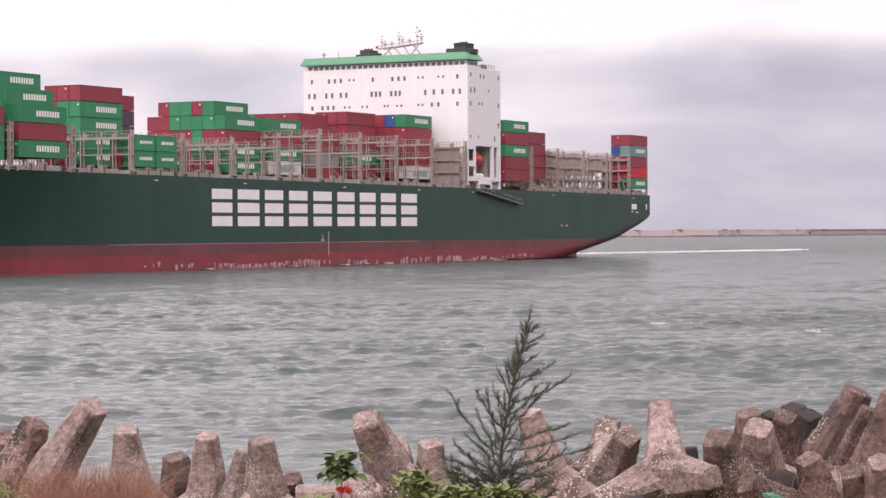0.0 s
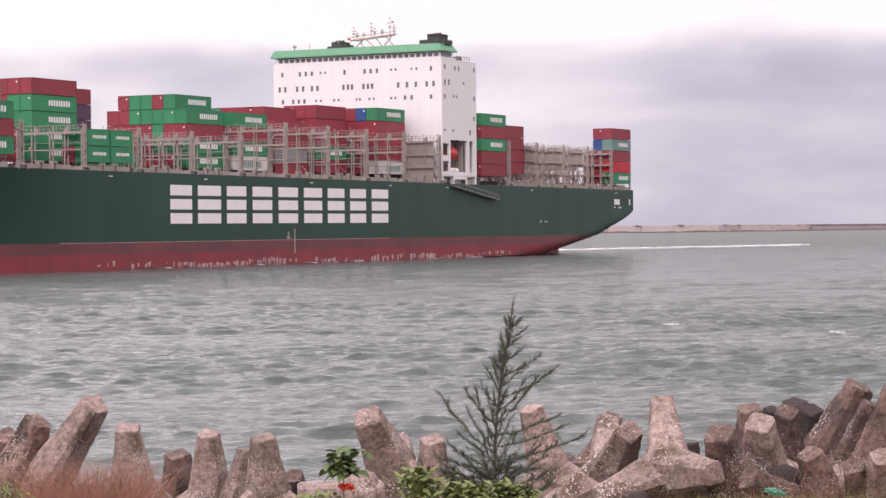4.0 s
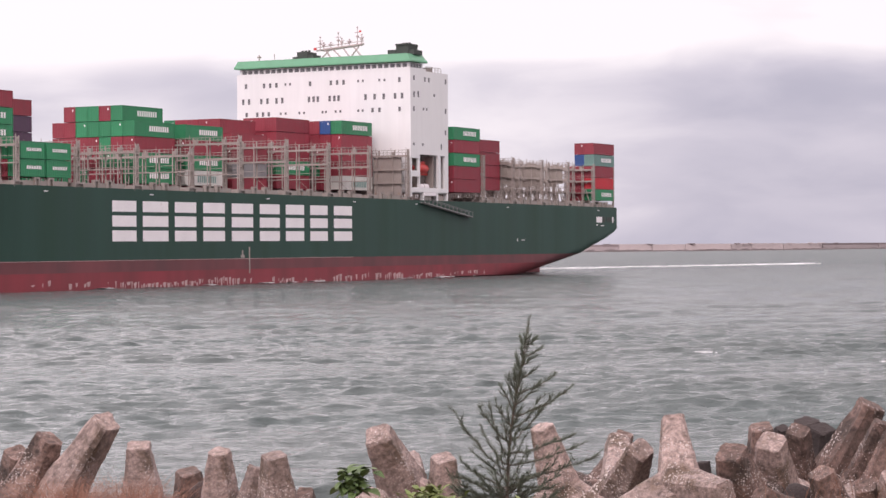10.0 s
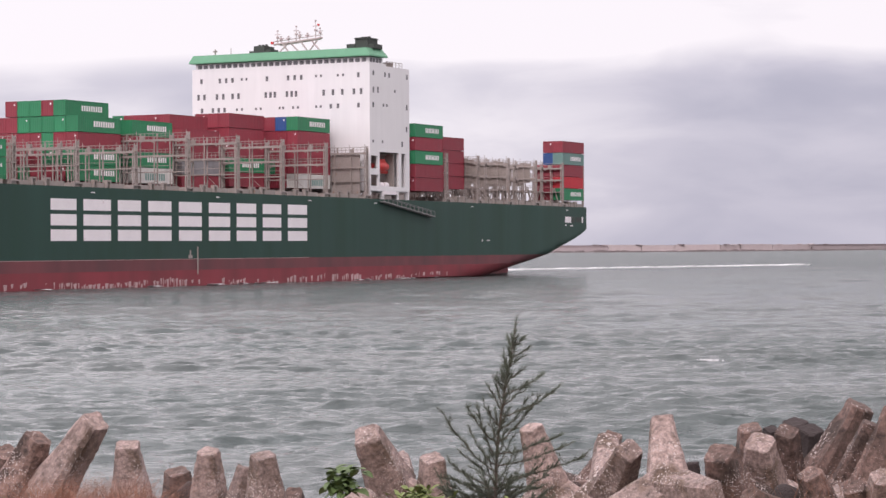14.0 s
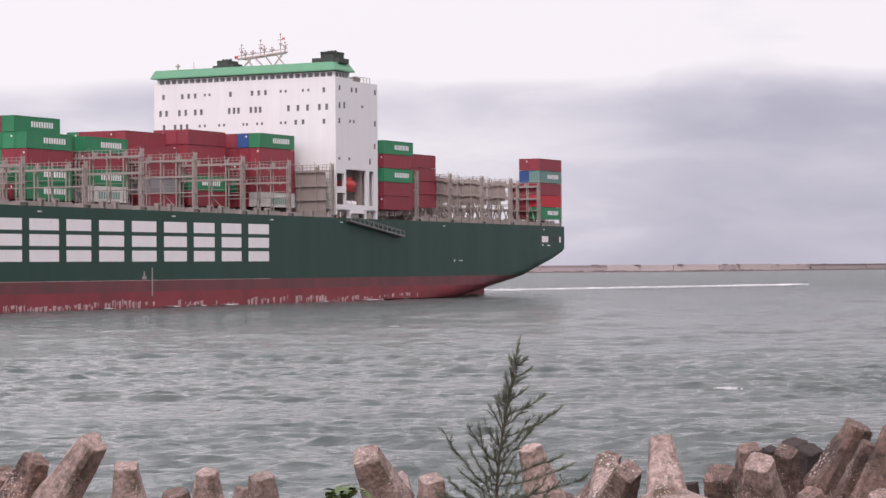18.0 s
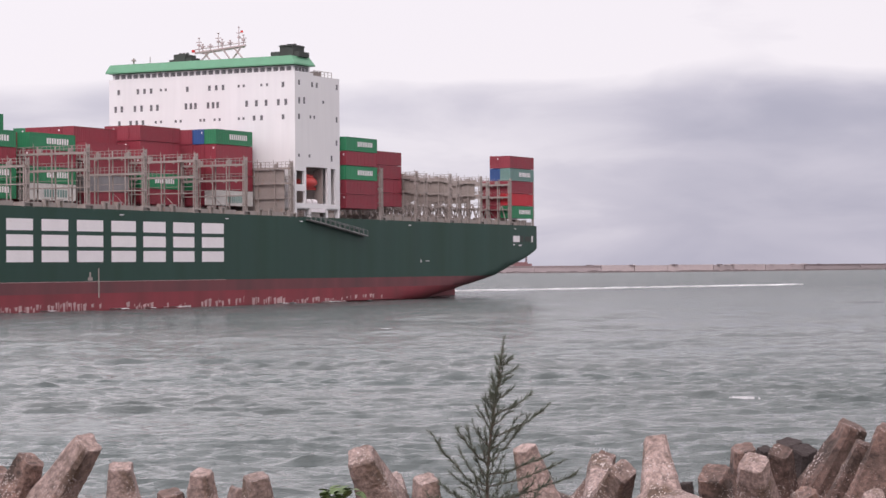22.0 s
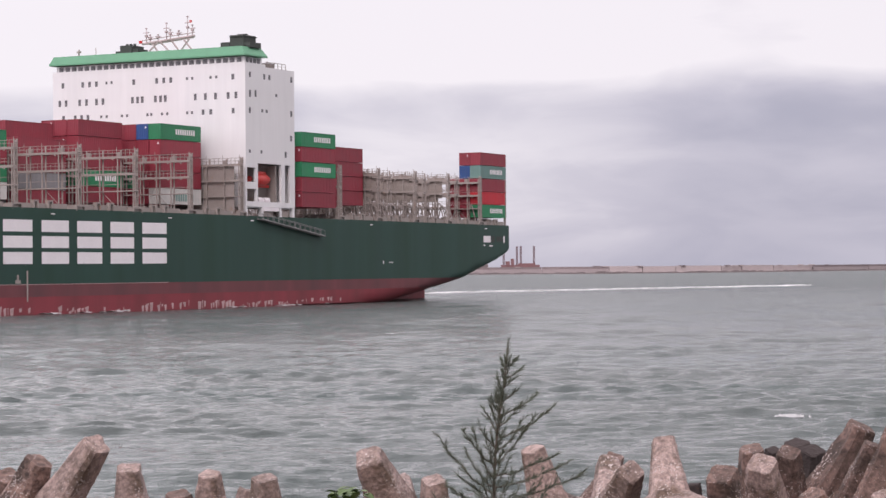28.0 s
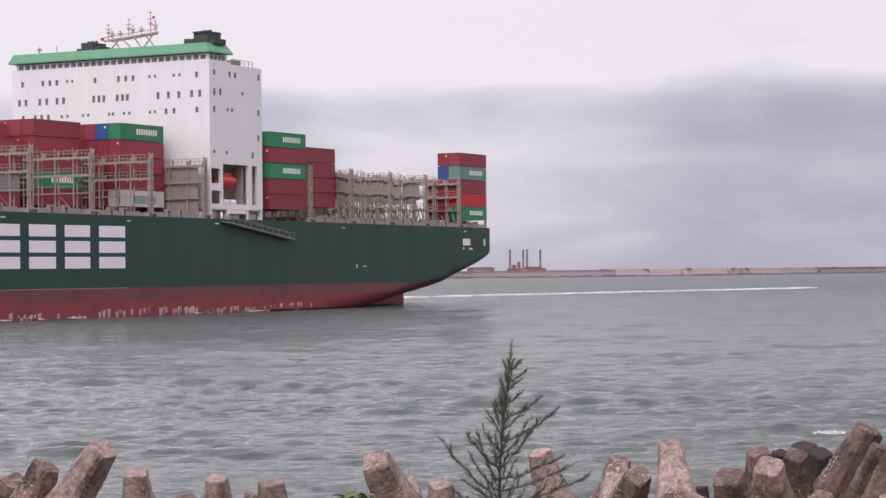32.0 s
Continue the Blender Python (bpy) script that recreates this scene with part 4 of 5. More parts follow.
def put_box(x, row, tier, colour, length=12.19, mark=None):
    """One container: x of its after end, row in from the port side, tier up from the deck."""
    key = (length, colour)
    if key not in SHAPES:
        SHAPES[key] = box_mesh(length, colour)
    body, frame_shape, door_shape = SHAPES[key]
    ob = new("freight_container", body)
    part("frame", frame_shape, None, ob)
    part("door", door_shape, None, ob)
    part("door", door_shape, None, ob, at=Matrix.Translation((0, -1.02, 0)))
    size = "forty-foot" if length > 8 else "twenty-foot"
    tagged(ob, f"{PAINT_NAME[colour]} {size} steel freight container stacked on the deck", "container", "stacked containers")
    z = base_z(x) + tier * 2.72
    local = Matrix.Translation((x, -0.5 - row * 2.5, z))
    CARGO.append((ob, local))
    if mark is None:
        mark = colour in "gt"
    if mark:
        part("marking", MARK_LONG if length > 8 else MARK_SHORT, MARK_WHITE, ob, "white block marks")
    if colour == "w":
        part("marking", MARK_GREEN, None, ob, "grey-green block marks")
    if length > 8 and colour in "gbr" and int(row * 2 + tier) % 3 == 0:
        part("emblem", EMBLEM, MARK_WHITE, ob)
    return ob


BAY_BASE = {140.7: 18.3, 109.4: 18.0, 93.4: 17.7, 31.9: 16.8, 109.5: 17.5, 115.9: 17.5, 93.6: 17.4, -47.8: 18.5, -105.4: 17.0}


def base_z(x):
    """Height of the lowest tier of a bay."""
    return BAY_BASE.get(x, 17.7)


def stack(x, row, colours, length=12.19):
    for tier, c in enumerate(colours):
        if c != " ":
            put_box(x, row, tier, c, length)


def load_cargo():
    # forward bays
    for x in (156.4,):
        for row, c in ((0, "ggrg"), (1, "rgrgg"), (2, "rrgrg")):
            stack(x, row, c)
    stack(140.7, 0, "grg")
    stack(140.7, 1, "rrgg")
    for row, c in ((2, "rgrrg"), (3, "rgrgg"), (4, "rrggr")):
        stack(140.7, row, c)
    for x in (109.5, 115.9):
        stack(x, 0, "gg", 6.06)
        stack(x, 1, "rg", 6.06)
    for row, c in ((4.5, "ggggr"), (5.5, "rrggr"), (6.5, "rgrrr")):
        stack(109.4, row, c)
    for row, c in ((8, "rpppr"), (9, "rrprr"), (10, "rrrrr")):
        stack(93.4, row, c)
    stack(93.6, 5, "g")
    stack(93.6, 6, "r")
    for row, c in ((5, "ggrg"), (6, "rgrgg"), (7, "rgggr"), (8, "rrrgg"), (9, "grrgg"), (10, "rrrrr"), (11, "rrrr")):
        stack(62.6, row, c)
    for row, c in ((5, "wgrg"), (6, "rrgr"), (7, "rgrr"), (8, "rgrr"), (9, "rrgr")):
        stack(47.0, row, c)
    for row, c in ((5, "rsrr"), (6, "srrrr"), (7, "rsrrr"), (8, "rrrrr"), (9, "rrgrr"), (10, "rrrrg")):
        stack(31.9, row, c)
    for row, c in ((5, "rgrrr"), (6, "rgrrr"), (7, "rrgrr"), (8, "rrrr")):
        stack(16.3, row, c)
    for row, c in ((3, "wrrrg"), (4, "rrrrb"), (5, "rgrrr"), (6, "rrrrr"), (7, "rrrr")):
        stack(0.2, row, c)
    # aft of the bridge house
    stack(-33.2, 0, "rrgrg")
    for row in (1, 2):
        stack(-33.2, row, "rrrrg")
    for row, c in ((1, "rrrr"), (2, "rrrr"), (3, "rrrr")):
        stack(-47.8, row, c)
    for row, c in ((0, "gRrtr"), (1, "rrrbr"), (2, "rrr")):
        stack(-105.4, row, c)


load_cargo()

# ---------------------------------------------------------------- wake
def wake():
    """Foam left on the water along the ship's track, in many thin uneven rafts."""
    rnd = random.Random(4)
    a, b = Vector((-30, 541)), Vector((113, 706))
    way = (b - a).normalized()
    side = Vector((way.y, -way.x))
    bm = bmesh.new()
    L = (b - a).length
    s = 0.0
    while s < L:
        ln = rnd.uniform(1.5, 7)
        w = rnd.uniform(0.25, 1.0) * (0.7 + 0.3 * math.sin(s * 0.11))
        off = rnd.gauss(0, 1.9)
        c = a + way * s + side * off
        n = 9
        vs = []
        for i in range(n):
            an = 2 * math.pi * i / n
            r = rnd.uniform(0.7, 1.2)
            p = c + way * math.cos(an) * ln * r + side * math.sin(an) * w * r
            vs.append((p.x, p.y))
        top = [bm.verts.new((x, y, 0.16 + rnd.uniform(0, 0.22))) for x, y in vs]
        low = [bm.verts.new((x, y, -0.1)) for x, y in vs]
        bm.faces.new(top)
        for i in range(n):
            bm.faces.new((low[i], low[(i + 1) % n], top[(i + 1) % n], top[i]))
        s += rnd.uniform(0.6, 1.9) * (2.0 if math.sin(s * 0.23) > 0.6 else 1)
    bmesh.ops.recalc_face_normals(bm, faces=bm.faces)
    thing("wake_foam", bm, FOAM_WAKE, "thin white line of foam in the ship's wake", "foam", kind="stuff")


# ---------------------------------------------------------------- armour units on the shore
LEG_WAYS = [Vector((0, 0, 1))] + [Vector((math.cos(a) * 0.943, math.sin(a) * 0.943, -0.333)) for a in (0, 2.0944, 4.18879)]


def armour_legs(rnd, girth):
    """A four-legged concrete armour unit: tapered square legs with broad chamfers and chipped rims that meet in the middle; one leg straight up."""
    legs = []
    for dv in LEG_WAYS:
        bm = bmesh.new()
        q = dv.to_track_quat("Z", "Y").to_matrix()
        rings = []
        turn = rnd.uniform(0, 0.8)
        for t, r in ((-0.12, 0.23), (0.10, 0.285), (0.3, 0.25), (0.5, 0.217), (0.7, 0.186), (0.86, 0.165), (0.98, 0.153), (1.0, 0.144)):
            ring = []
            for k in range(8):
                a = turn + math.pi / 2 * (k // 2) + (-0.61 if k % 2 == 0 else 0.61)
                f = girth * (1 + rnd.uniform(-0.03, 0.03))
                ring.append(bm.verts.new(q @ Vector((math.cos(a) * r * f, math.sin(a) * r * f, t + rnd.uniform(-0.012, 0.012)))))
            rings.append(ring)
        for r0, r1 in zip(rings, rings[1:]):
            for k in range(8):
                bm.faces.new((r0[k], r0[(k + 1) % 8], r1[(k + 1) % 8], r1[k]))
        bm.faces.new(rings[-1])
        bm.faces.new(list(reversed(rings[0])))
        bmesh.ops.recalc_face_normals(bm, faces=bm.faces)
        # worn, pitted faces and broken rims
        for cut in (0.22, 0.11, 0.06):
            bmesh.ops.triangulate(bm, faces=bm.faces)
            bmesh.ops.subdivide_edges(bm, edges=[e for e in bm.edges if e.calc_length() > cut], cuts=1, use_grid_fill=True)
        bmesh.ops.triangulate(bm, faces=bm.faces)
        shift = Vector((rnd.uniform(0, 50), 0, 0))
        bm.normal_update()
        for v in bm.verts:
            p = v.co + shift
            along = v.co.dot(dv)
            chip = max(0, noise.noise(p * 5.5) - 0.05) * max(0, min(1, (along - 0.8) / 0.2))
            v.co += v.normal * (0.008 * noise.noise(p * 4) + 0.007 * noise.noise(p * 13) + 0.006 * noise.noise(p * 29) - 0.02 * max(0, noise.noise(p * 7) - 0.25)) - dv * 0.02 * chip
        for f in bm.faces:
            f.smooth = True
        me = mesh_of("leg", bm)
        me.set_sharp_from_angle(angle=0.5)
        legs.append(me)
    return legs


# middle of the unit, end of its raised leg, bearing of its second leg, wet (0), dry (1) or brown (2), girth of its legs
UNITS_WEST = [
    ((-11.22, 57.00, -0.19), (-10.92, 56.00, 1.48), 30, 2, 1.14),
    ((-10.22, 53.00, 0.52), (-9.47, 52.50, 2.13), 200, 2, 1.11),
    ((-9.63, 53.00, 0.28), (-7.97, 51.50, 2.60), 300, 1, 1.13),
    ((-7.30, 52.50, 0.42), (-7.34, 52.00, 1.99), 330, 1, 1.06),
    ((-6.49, 55.30, 0.12), (-6.53, 55.00, 1.08), 20, 2, 1.12),
    ((-5.29, 50.50, 0.48), (-5.25, 50.00, 2.02), 330, 1, 0.89),
    ((-3.82, 48.50, 0.71), (-3.87, 48.00, 2.10), 200, 1, 0.94),
    ((-4.71, 50.00, 0.60), (-4.43, 50.00, 1.66), 120, 1, 0.61),
    ((-3.53, 54.00, -0.17), (-3.55, 53.00, 0.73), 0, 2, 0.78),
    ((-1.13, 51.20, 0.81), (-1.72, 50.00, 2.37), 340, 1, 1.16),
    ((-0.21, 50.50, 0.50), (-0.27, 50.00, 1.84), 0, 1, 0.98),
]
UNITS_MIDDLE = [
    ((2.41, 51.00, 0.86), (1.94, 50.50, 2.49), 200, 1, 0.90),
    ((3.27, 53.00, 0.54), (2.69, 51.50, 0.92), 120, 2, 0.84),
    ((3.63, 54.00, 0.45), (3.98, 53.00, 2.06), 120, 2, 0.78),
    ((3.69, 50.50, 0.84), (4.00, 48.50, 2.12), 200, 1, 0.99),
    ((4.76, 47.80, 1.32), (4.69, 48.50, 2.82), 190, 1, 0.95),
    ((5.76, 52.00, 0.79), (5.73, 52.00, 1.51), 40, 0, 0.55),
    ((6.20, 47.80, 0.89), (5.75, 47.00, 2.21), 300, 2, 1.18),
    ((7.14, 52.00, 0.78), (7.00, 51.50, 2.36), 330, 2, 1.01),
    ((6.92, 49.00, 0.99), (6.74, 48.00, 2.33), 100, 1, 1.13),
    ((7.71, 51.00, 0.88), (7.63, 50.00, 2.40), 200, 2, 0.94),
    ((8.30, 57.50, 0.74), (8.29, 57.00, 1.88), 0, 0, 0.70),
    ((9.06, 58.00, 0.69), (8.99, 57.50, 2.00), 0, 0, 1.08),
]
UNITS_EAST = [
    ((9.11, 56.50, 0.84), (9.15, 56.00, 1.94), 40, 0, 1.05),
    ((8.41, 51.00, 0.88), (9.36, 50.50, 2.91), 350, 2, 1.11),
    ((8.88, 50.00, 1.11), (9.40, 49.50, 2.60), 350, 2, 0.68),
    ((9.31, 49.00, 0.96), (9.81, 48.50, 2.97), 330, 2, 1.18),
    ((7.71, 45.50, 0.91), (7.31, 45.00, 1.96), 200, 2, 0.91),
    ((8.27, 44.60, 0.91), (8.01, 44.00, 1.80), 0, 2, 0.82),
    ((8.57, 44.50, 1.03), (8.45, 43.50, 2.04), 20, 1, 0.78),
    ((6.71, 45.40, 1.05), (6.06, 45.00, 1.49), 330, 2, 0.84),
]


def shore_units():
    rnd = random.Random(11)
    paints = (CONCRETE_WET_SHADE, CONCRETE, CONCRETE_BROWN)
    labels = ("dark wet concrete armour unit by the water", "weathered pinkish-grey concrete armour unit flecked with shells", "brown-stained concrete armour unit on the bank")
    for mid, tip, turn, look_of, girth in UNITS_WEST + UNITS_MIDDLE + UNITS_EAST:
        mid, tip = Vector(mid), Vector(tip)
        way = tip - mid
        size = max(1.55, way.length)
        mid = tip - way.normalized() * size
        q = way.to_track_quat("Z", "Y")
        want = Vector((math.cos(radians(turn)), math.sin(radians(turn)), -0.3))
        spin = max(range(0, 360, 5), key=lambda g: (q @ Euler((0, 0, radians(g))).to_quaternion() @ LEG_WAYS[1]).dot(want))
        ob = new("armour_unit")
        for me in armour_legs(rnd, girth * 2.0 / min(size, 2.0)):
            part("leg", me, paints[look_of], ob)
        ob.matrix_basis = Matrix.LocRotScale(mid, q @ Euler((0, 0, radians(spin))).to_quaternion(), (min(size, 2.0), min(size, 2.0), size))
        tagged(ob, labels[look_of], "armour unit", "concrete units along the shore")


# ---------------------------------------------------------------- plants
# main limbs of the young tree: height on the trunk, reach to the east, rise
TREE_ARMS = ((1.82, 0.57, 0.36), (2.08, 0.40, 0.24), (2.24, 0.19, 0.16), (2.40, 0.13, 0.13), (2.50, 0.18, 0.13), (2.66, 0.12, 0.07), (1.53, 0.39, 0.45), (1.37, 0.67, 0.26), (1.24, 0.73, 0.27), (1.08, 0.95, 0.36), (0.98, 0.47, 0.30), (1.95, 0.24, 0.25), (1.66, 0.30, 0.35), (1.50, -0.37, 0.36), (1.34, -0.26, 0.53), (1.88, -0.14, 0.24), (1.69, -0.19, 0.24), (2.21, -0.06, 0.09), (1.17, -0.68, 0.59), (1.24, -0.31, 0.33), (0.98, -0.55, 0.22), (1.08, -0.39, 0.26), (0.88, -0.60, 0.03), (2.08, -0.11, 0.19), (2.33, -0.06, 0.16))


def sapling():
    """A young feathery pine-like tree: thin bowed trunk, a few long rising limbs, many short ones, all set with fine needle sprays."""
    rnd = random.Random(21)
    root = empty("young_tree", "young feathery dark green tree on the bank", "tree")
    H = 2.94

    def stem(z):
        t = z / H
        return Vector((-0.07 * math.sin(math.pi * min(t, 1)) + 0.012 * math.sin(t * 9), 0.02 * math.cos(t * 13), z))

    bm = bmesh.new()
    pts = [stem(H * i / 16) for i in range(17)]
    for i, (a, b) in enumerate(zip(pts, pts[1:])):
        tube(bm, a, b, 0.024 * (1 - i / 16.5) + 0.003, 0.024 * (1 - (i + 1) / 16.5) + 0.003, n=6, caps=False)
    part("trunk", bm, BARK, root)

    def spray(bm, a, b, n, ln):
        w = b - a
        for _ in range(n):
            p = a + w * rnd.random()
            dv = (w.normalized() * 1.25 + Vector((rnd.gauss(0, 0.5), rnd.gauss(0, 0.5), 0.2 + rnd.gauss(0, 0.42)))).normalized()
            q = p + dv * ln * rnd.uniform(0.5, 1.35)
            s = dv.cross(Vector((rnd.gauss(0, 1), rnd.gauss(0, 1), rnd.gauss(0, 1)))).normalized() * 0.0033
            bm.faces.new([bm.verts.new(v) for v in (p - s, p + s, q + s * 0.4, q - s * 0.4)])

    limbs = [(h, Vector((dx, rnd.uniform(-0.35, 0.35) * abs(dx), dz)), 1.0) for h, dx, dz in TREE_ARMS]
    # short limbs all round, towards and away from the water too
    for i in range(46):
        h = 0.25 + (H - 0.45) * (i / 46) ** 0.9
        an = i * 2.4 + rnd.uniform(-0.4, 0.4)
        ln = (0.46 * (1 - h / H) + 0.09) * rnd.uniform(0.6, 1.15)
        limbs.append((h, Vector((math.cos(an) * 0.55, math.sin(an), 0.85 + 0.7 * h / H)).normalized() * ln, 0.7))
    # the bushy foot
    for i in range(60):
        an = rnd.uniform(0, 6.283)
        limbs.append((rnd.uniform(0.25, 1.0), Vector((math.cos(an), math.sin(an), rnd.uniform(0.1, 0.8))).normalized() * rnd.uniform(0.35, 0.85), 0.9))
    for h, reach, dense in limbs:
        bm, nb = bmesh.new(), bmesh.new()
        ln = reach.length
        n = max(3, int(ln / 0.10))
        a = stem(h)
        # it leaves the trunk low and turns up towards its end
        line = [a + Vector((reach.x * t, reach.y * t, reach.z * t ** 1.35)) + Vector((rnd.gauss(0, 0.008), rnd.gauss(0, 0.008), rnd.gauss(0, 0.008))) * (t > 0) for t in (k / n for k in range(n + 1))]
        for k, (p, q) in enumerate(zip(line, line[1:])):
            t = k / n
            tube(bm, p, q, 0.006 * (1 - t) + 0.002, 0.006 * (1 - (k + 1) / n) + 0.002, n=4, caps=False)
            spray(nb, p, q, int((19 + 20 * t) * dense * rnd.uniform(0.6, 1.4)), 0.085)
            if ln > 0.25 and (k % 2 or t > 0.5):
                # a side twig with its own tuft
                tw = ((q - p).normalized() + Vector((rnd.gauss(0, 0.55), rnd.gauss(0, 0.55), 0.25 + rnd.gauss(0, 0.2)))).normalized() * rnd.uniform(0.05, 0.15) * (0.7 + ln * 0.6)
                tube(bm, q, q + tw, 0.003, 0.0015, n=3, caps=False)
                spray(nb, q, q + tw, int(20 * dense), 0.065)
        limb = part("limb", bm, BARK, root)
        part("needles", nb, NEEDLE, limb)
    nb = bmesh.new()
    for a, b in zip(pts[3:], pts[4:]):
        spray(nb, a, b, 30, 0.09)
    part("needles", nb, NEEDLE, root)
    root.matrix_basis = Matrix.Translation((0.66, 26.0, 2.78))
    return root


def leaf_mesh(name, length, width, mat, bend=0.25):
    bm = bmesh.new()
    rows = []
    for i in range(6):
        t = i / 5
        w = width * math.sin(math.pi * min(1, t * 0.92 + 0.06)) ** 0.8 / 2
        z = -bend * length * t * t
        rows.append([bm.verts.new((t * length, s * w, z + abs(s) * w * 0.3)) for s in (-1, 0, 1)])
    for a, b in zip(rows, rows[1:]):
        for k in range(2):
            bm.faces.new((a[k], a[k + 1], b[k + 1], b[k]))
    me = mesh_of(name, bm)
    me.materials.append(mat)
    return me


def leafy_plant(x, y, z, height, spread, n, leaf, mat_stem, label, seed, flower=None, name="leafy_plant"):
    rnd = random.Random(seed)
    root = empty(name, label, "plant")
    stem = bmesh.new()
    tube(stem, (0, 0, 0), (0, 0, height * 0.8), 0.012, 0.008)
    part("stem", stem, mat_stem, root)
    for i in range(n):
        an, el = rnd.uniform(0, 6.28), rnd.uniform(-0.2, 1.0)
        p = Vector((rnd.gauss(0, spread * 0.4), rnd.gauss(0, spread * 0.3), height * rnd.uniform(0.62, 1.0)))
        ob = part("leaf", leaf, None, root, at=Matrix.LocRotScale(p, Euler((rnd.uniform(-0.5, 0.5), -el, an)), (rnd.uniform(0.7, 1.2),) * 3))
    if flower:
        bm = bmesh.new()
        for k in range(9):
            an = k * 0.7
            bmesh.ops.create_icosphere(bm, subdivisions=1, radius=1, matrix=Matrix.LocRotScale((math.cos(an) * 0.07 + 0.04, math.sin(an) * 0.06 - 0.05, height * 0.40 + 0.025 * (k % 3)), Euler((0, 0, an)), (0.075, 0.03, 0.035)))
        part("blossom", bm, flower, root, "red blossom")
    root.matrix_basis = Matrix.Translation((x, y, z))
    return root


def weeds(name, label, count, area, height, mat, seed, width=0.006, lean=0.35):
    """Many thin blades or stems in one patch."""
    rnd = random.Random(seed)
    bm = bmesh.new()
    x0, x1, y0, y1 = area
    for i in range(count):
        x, y = rnd.uniform(x0, x1), rnd.uniform(y0, y1)
        z = bank_height(x, y) - 0.1
        h = height * rnd.uniform(0.5, 1.2) + 0.1
        dx, dy = rnd.gauss(0, lean), rnd.gauss(0, lean * 0.6)
        w = width * rnd.uniform(0.7, 1.4)
        p0, p1, p2 = Vector((x, y, z)), Vector((x + dx * h * 0.35, y + dy * h * 0.35, z + h * 0.6)), Vector((x + dx * h, y + dy * h, z + h))
        a = [bm.verts.new(v) for v in (p0 - Vector((w, 0, 0)), p0 + Vector((w, 0, 0)), p1 + Vector((w * 0.8, 0, 0)), p1 - Vector((w * 0.8, 0, 0)), p2)]
        bm.faces.new(a[:4])
        bm.faces.new((a[3], a[2], a[4]))
    return thing(name, bm, mat, label, "grass" if "grass" in name else "weeds", kind="stuff")


def boulder():
    bm = bmesh.new()
    bmesh.ops.create_icosphere(bm, subdivisions=4, radius=1.0)
    for v in bm.verts:
        v.co *= 1 + 0.22 * noise.noise(v.co * 1.3) + 0.06 * noise.noise(v.co * 5)
        v.co = Vector((v.co.x * 0.38, v.co.y * 0.36, v.co.z * 0.38))
    ob = thing("boulder", bm, CONCRETE, "rounded pale boulder among the concrete units", "boulder")
    ob.matrix_basis = Matrix.Translation((-1.60, 44.00, 1.44))


def shade_stones():
    """Wet dark stones, added to stand in for the shade in the hollows between the concrete units."""
    rnd = random.Random(3)
    for x, y, z, r in ((6.98, 46.00, 1.30, 0.36), (3.96, 46.30, 0.78, 0.30), (8.02, 46.00, 1.10, 0.30), (-6.10, 54.00, 0.51, 0.38)):
        bm = bmesh.new()
        bmesh.ops.create_icosphere(bm, subdivisions=3, radius=r)
        shift = Vector((rnd.uniform(0, 9), 0, 0))
        for v in bm.verts:
            v.co *= 1 + 0.25 * noise.noise(v.co * 3 + shift) + 0.06 * noise.noise(v.co * 11 + shift)
        for f in bm.faces:
            f.smooth = True
        ob = thing("stone", bm, CONCRETE_WET_SHADE, "dark wet stone added for the shade in a hollow between the units", "stone", "stones between the units")
        ob.matrix_basis = Matrix.Translation((x, y, z))


def slab():
    bm = box(bmesh.new(), -0.85, 0.85, -0.5, 0.5, -0.45, 0.0, 0.06)
    for v in bm.verts:
        v.co += Vector((0, 0, 0.03 * noise.noise(v.co * 2)))
    ob = thing("concrete_slab", bm, CONCRETE, "broken flat concrete slab lying on the bank", "slab")
    ob.matrix_basis = pose(-2.05, 44.2, 1.55, 0, -1, 4)


def scrap():
    bm = bmesh.new()
    bmesh.ops.create_icosphere(bm, subdivisions=3, radius=1.0)
    for v in bm.verts:
        v.co *= 1 + 0.6 * noise.noise(v.co * 2.5)
        v.co = Vector((v.co.x * 0.17, v.co.y * 0.12, v.co.z * 0.06))
    ob = thing("plastic_scrap", bm, SCRAP, "crumpled faded green plastic in the grass", "litter")
    ob.matrix_basis = pose(5.74, 39.0, 1.90, 0, 12, 0)


wake()
shore_units()
boulder()
shade_stones()
slab()
scrap()
TREE = sapling()
BIG_DARK, SMALL_LEAF, BROAD_LEAF = leaf_mesh("leaf", 0.19, 0.13, LEAF_DARK, 0.5), leaf_mesh("leaf", 0.10, 0.032, LEAF), leaf_mesh("leaf", 0.13, 0.055, LEAF, 0.4)
leafy_plant(-1.53, 34.0, 2.25, 0.92, 0.30, 120, BIG_DARK, BARK, "small broad-leaved plant with one red blossom", 3, FLOWER)
for k, (x, y, h) in enumerate(((-0.30, 24.3, 0.74), (-0.22, 24.0, 0.82), (0.08, 24.0, 0.62), (0.22, 23.8, 0.66), (0.44, 24.2, 0.56), (0.62, 23.9, 0.66), (0.80, 24.1, 0.60), (-1.36, 24.0, 0.55))):
    leafy_plant(x, y, bank_height(x, y) - 0.05, h, 0.26, 150, BROAD_LEAF, BARK, "low yellow-green leafy shrub on the bank", 30 + k, name="low_shrub")
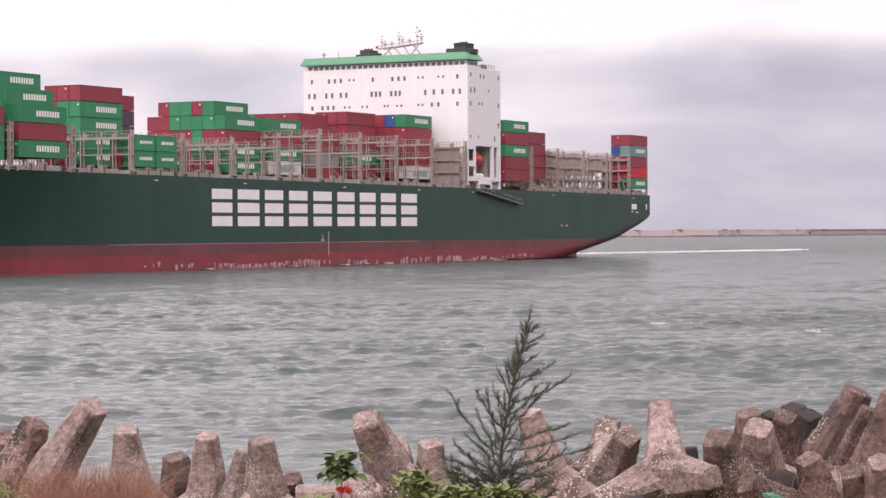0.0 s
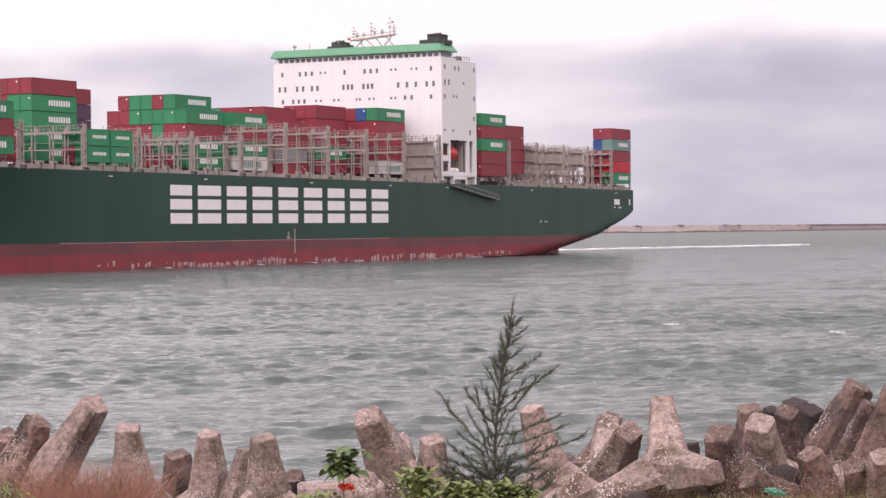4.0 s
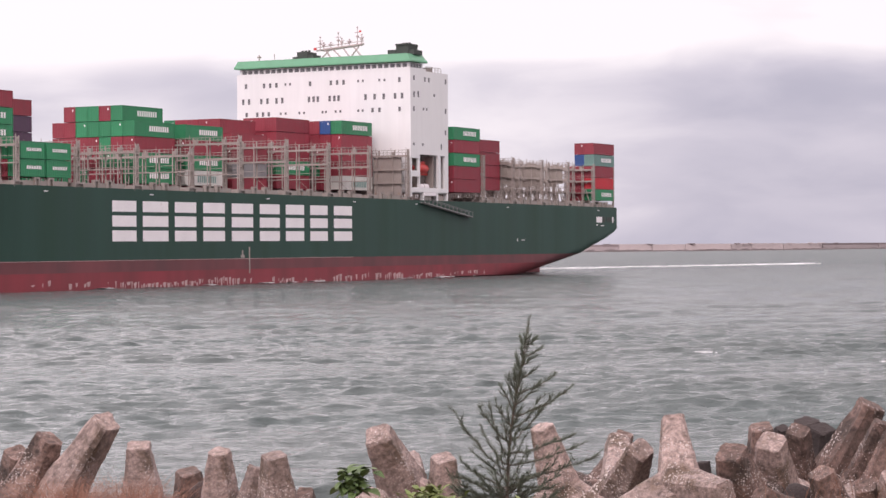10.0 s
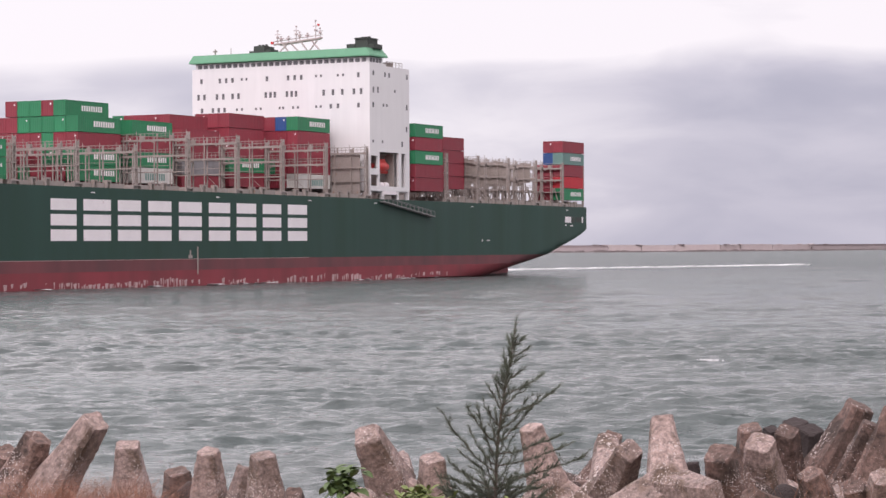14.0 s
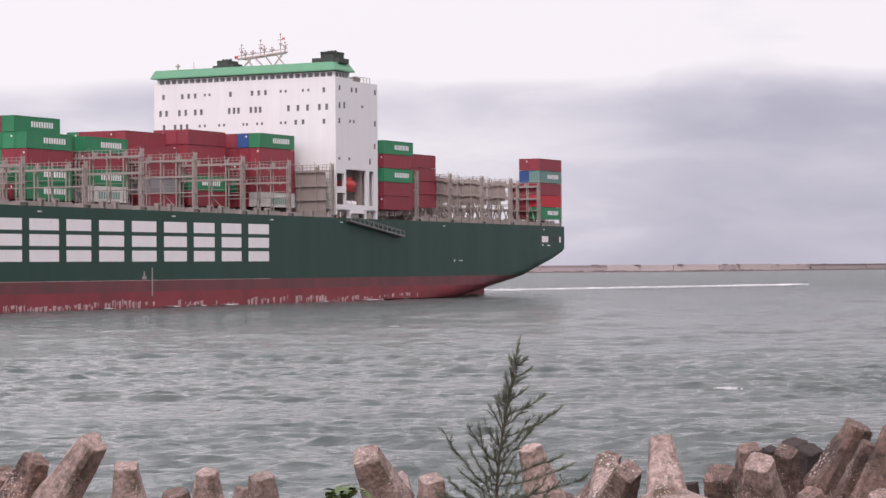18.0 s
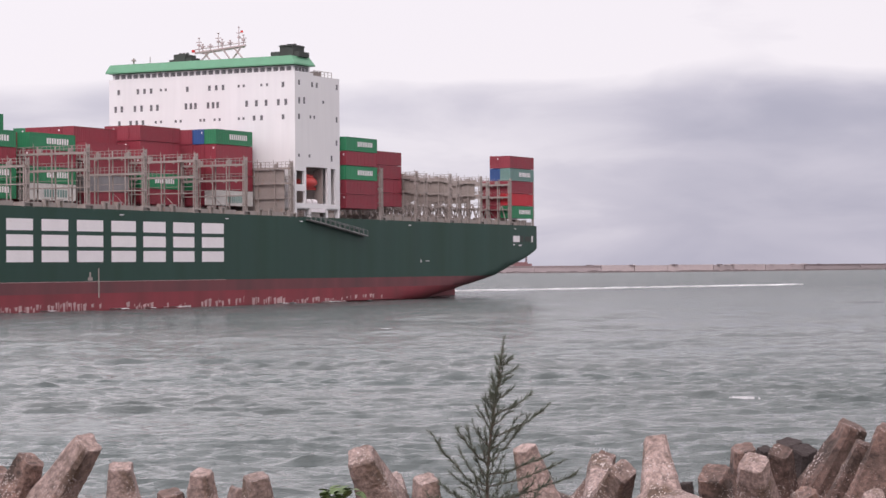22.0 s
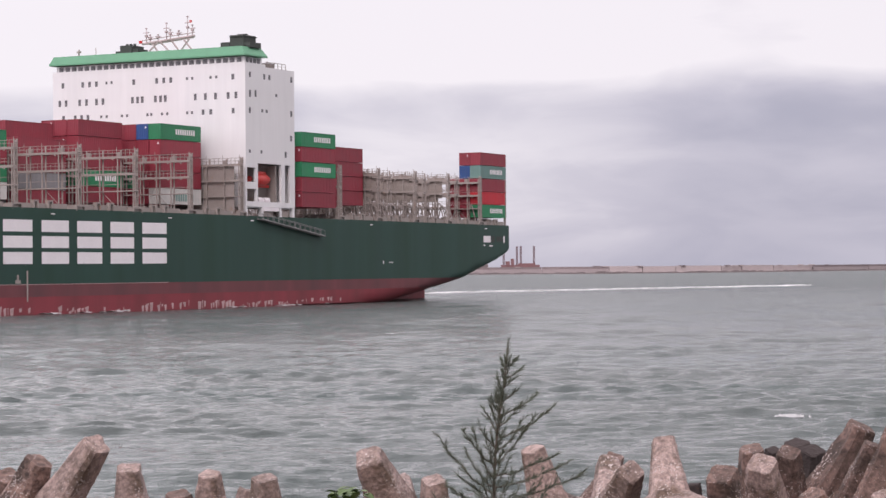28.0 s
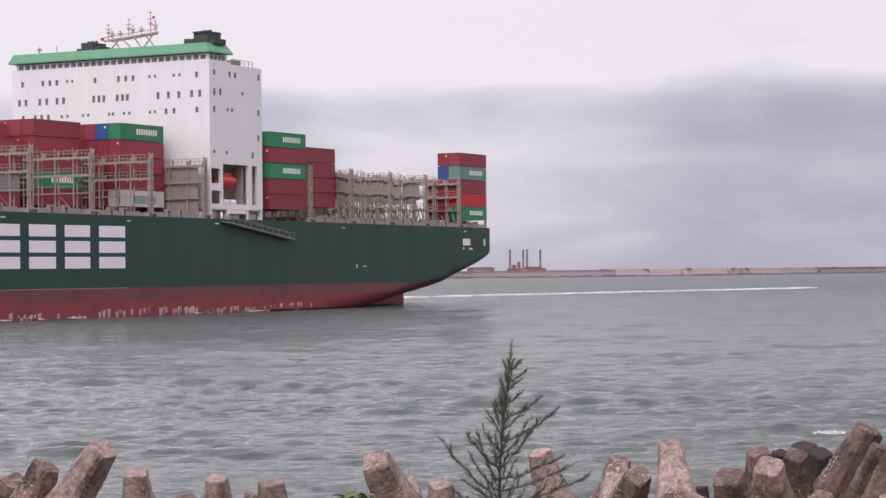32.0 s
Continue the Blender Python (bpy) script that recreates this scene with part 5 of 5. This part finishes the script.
for k, (x, y, h) in enumerate(((-8.15, 42.0, 0.85), (-7.95, 42.2, 0.7), (-8.4, 42.1, 0.9))):
    leafy_plant(x, y, bank_height(x, y) - 0.05, h, 0.4, 90, SMALL_LEAF, BARK, "low yellow-green leafy shrub on the bank", 50 + k, name="low_shrub")
weeds("dry_weeds", "rust-brown dry stems between the concrete units", 60, (5.9, 8.4, 42, 45), 1.5, DRY_DARK, 6, width=0.0045, lean=0.5)
weeds("dry_weeds", "rust-brown dry stems between the concrete units", 2500, (-8.8, -6.3, 46, 49), 1.35, DRY, 7, width=0.0045, lean=0.6)
weeds("grass_tufts", "mixed olive and straw grass along the top of the bank", 1700, (3.9, 7.4, 36, 40.5), 0.45, GRASS, 9, width=0.005, lean=0.5)
weeds("grass_tufts", "mixed olive and straw grass along the top of the bank", 500, (-9.2, -8.1, 39, 41), 0.6, GRASS, 10, width=0.005, lean=0.5)


# ---------------------------------------------------------------- what moves
# seconds, east and north of the camera, heading
TRACK = [
    (0, 5.19, 481.31, -117.099),
    (4, -0.50, 467.50, -117.131),
    (8, -6.19, 453.72, -117.164),
    (12, -11.87, 439.93, -117.197),
    (16, -17.55, 426.14, -117.230),
    (20, -23.24, 412.34, -117.263),
    (24, -28.94, 398.51, -117.295),
    (28, -34.65, 384.65, -117.328),
    (32, -40.39, 370.75, -117.361),
]
SWAY = [
    (0, 6.6), (1.5, 6.0), (2.5, 5.0), (3.5, 2.6), (5.5, 2.0), (6.5, 2.8), (7.5, 2.6), (8.5, 1.4), (9.5, 2.6), (10.5, 3.6), (11.5, 2.8), (12.5, 2.6), (13.5, 3.5), (14.5, 2.2),
    (16.5, 5.4), (17.5, 4.4), (18.5, 2.8), (19.5, 1.0), (20.5, 1.2), (21.5, 1.8), (22.5, 1.2), (23.5, 1.2), (24.5, 0.4), (25.5, 0.8), (27.5, 0.8), (29.0, 1.0), (30.5, 0.0), (32, 0.0)]


def motions():
    rows = [(t, pose(x, y, 0, 0, 0, rz)) for t, x, y, rz in TRACK]
    walk(SHIP, rows)
    for ob, local in CARGO:
        walk(ob, [(t, m @ local) for t, m in rows])
    walk(WAVES, [(0, pose(0, 34, 0)), (32, pose(0, -34, 0))])
    walk(TREE, [(t, pose(0.56, 26.0, 2.76, 0, a + 2.5, 0)) for t, a in SWAY])


motions()
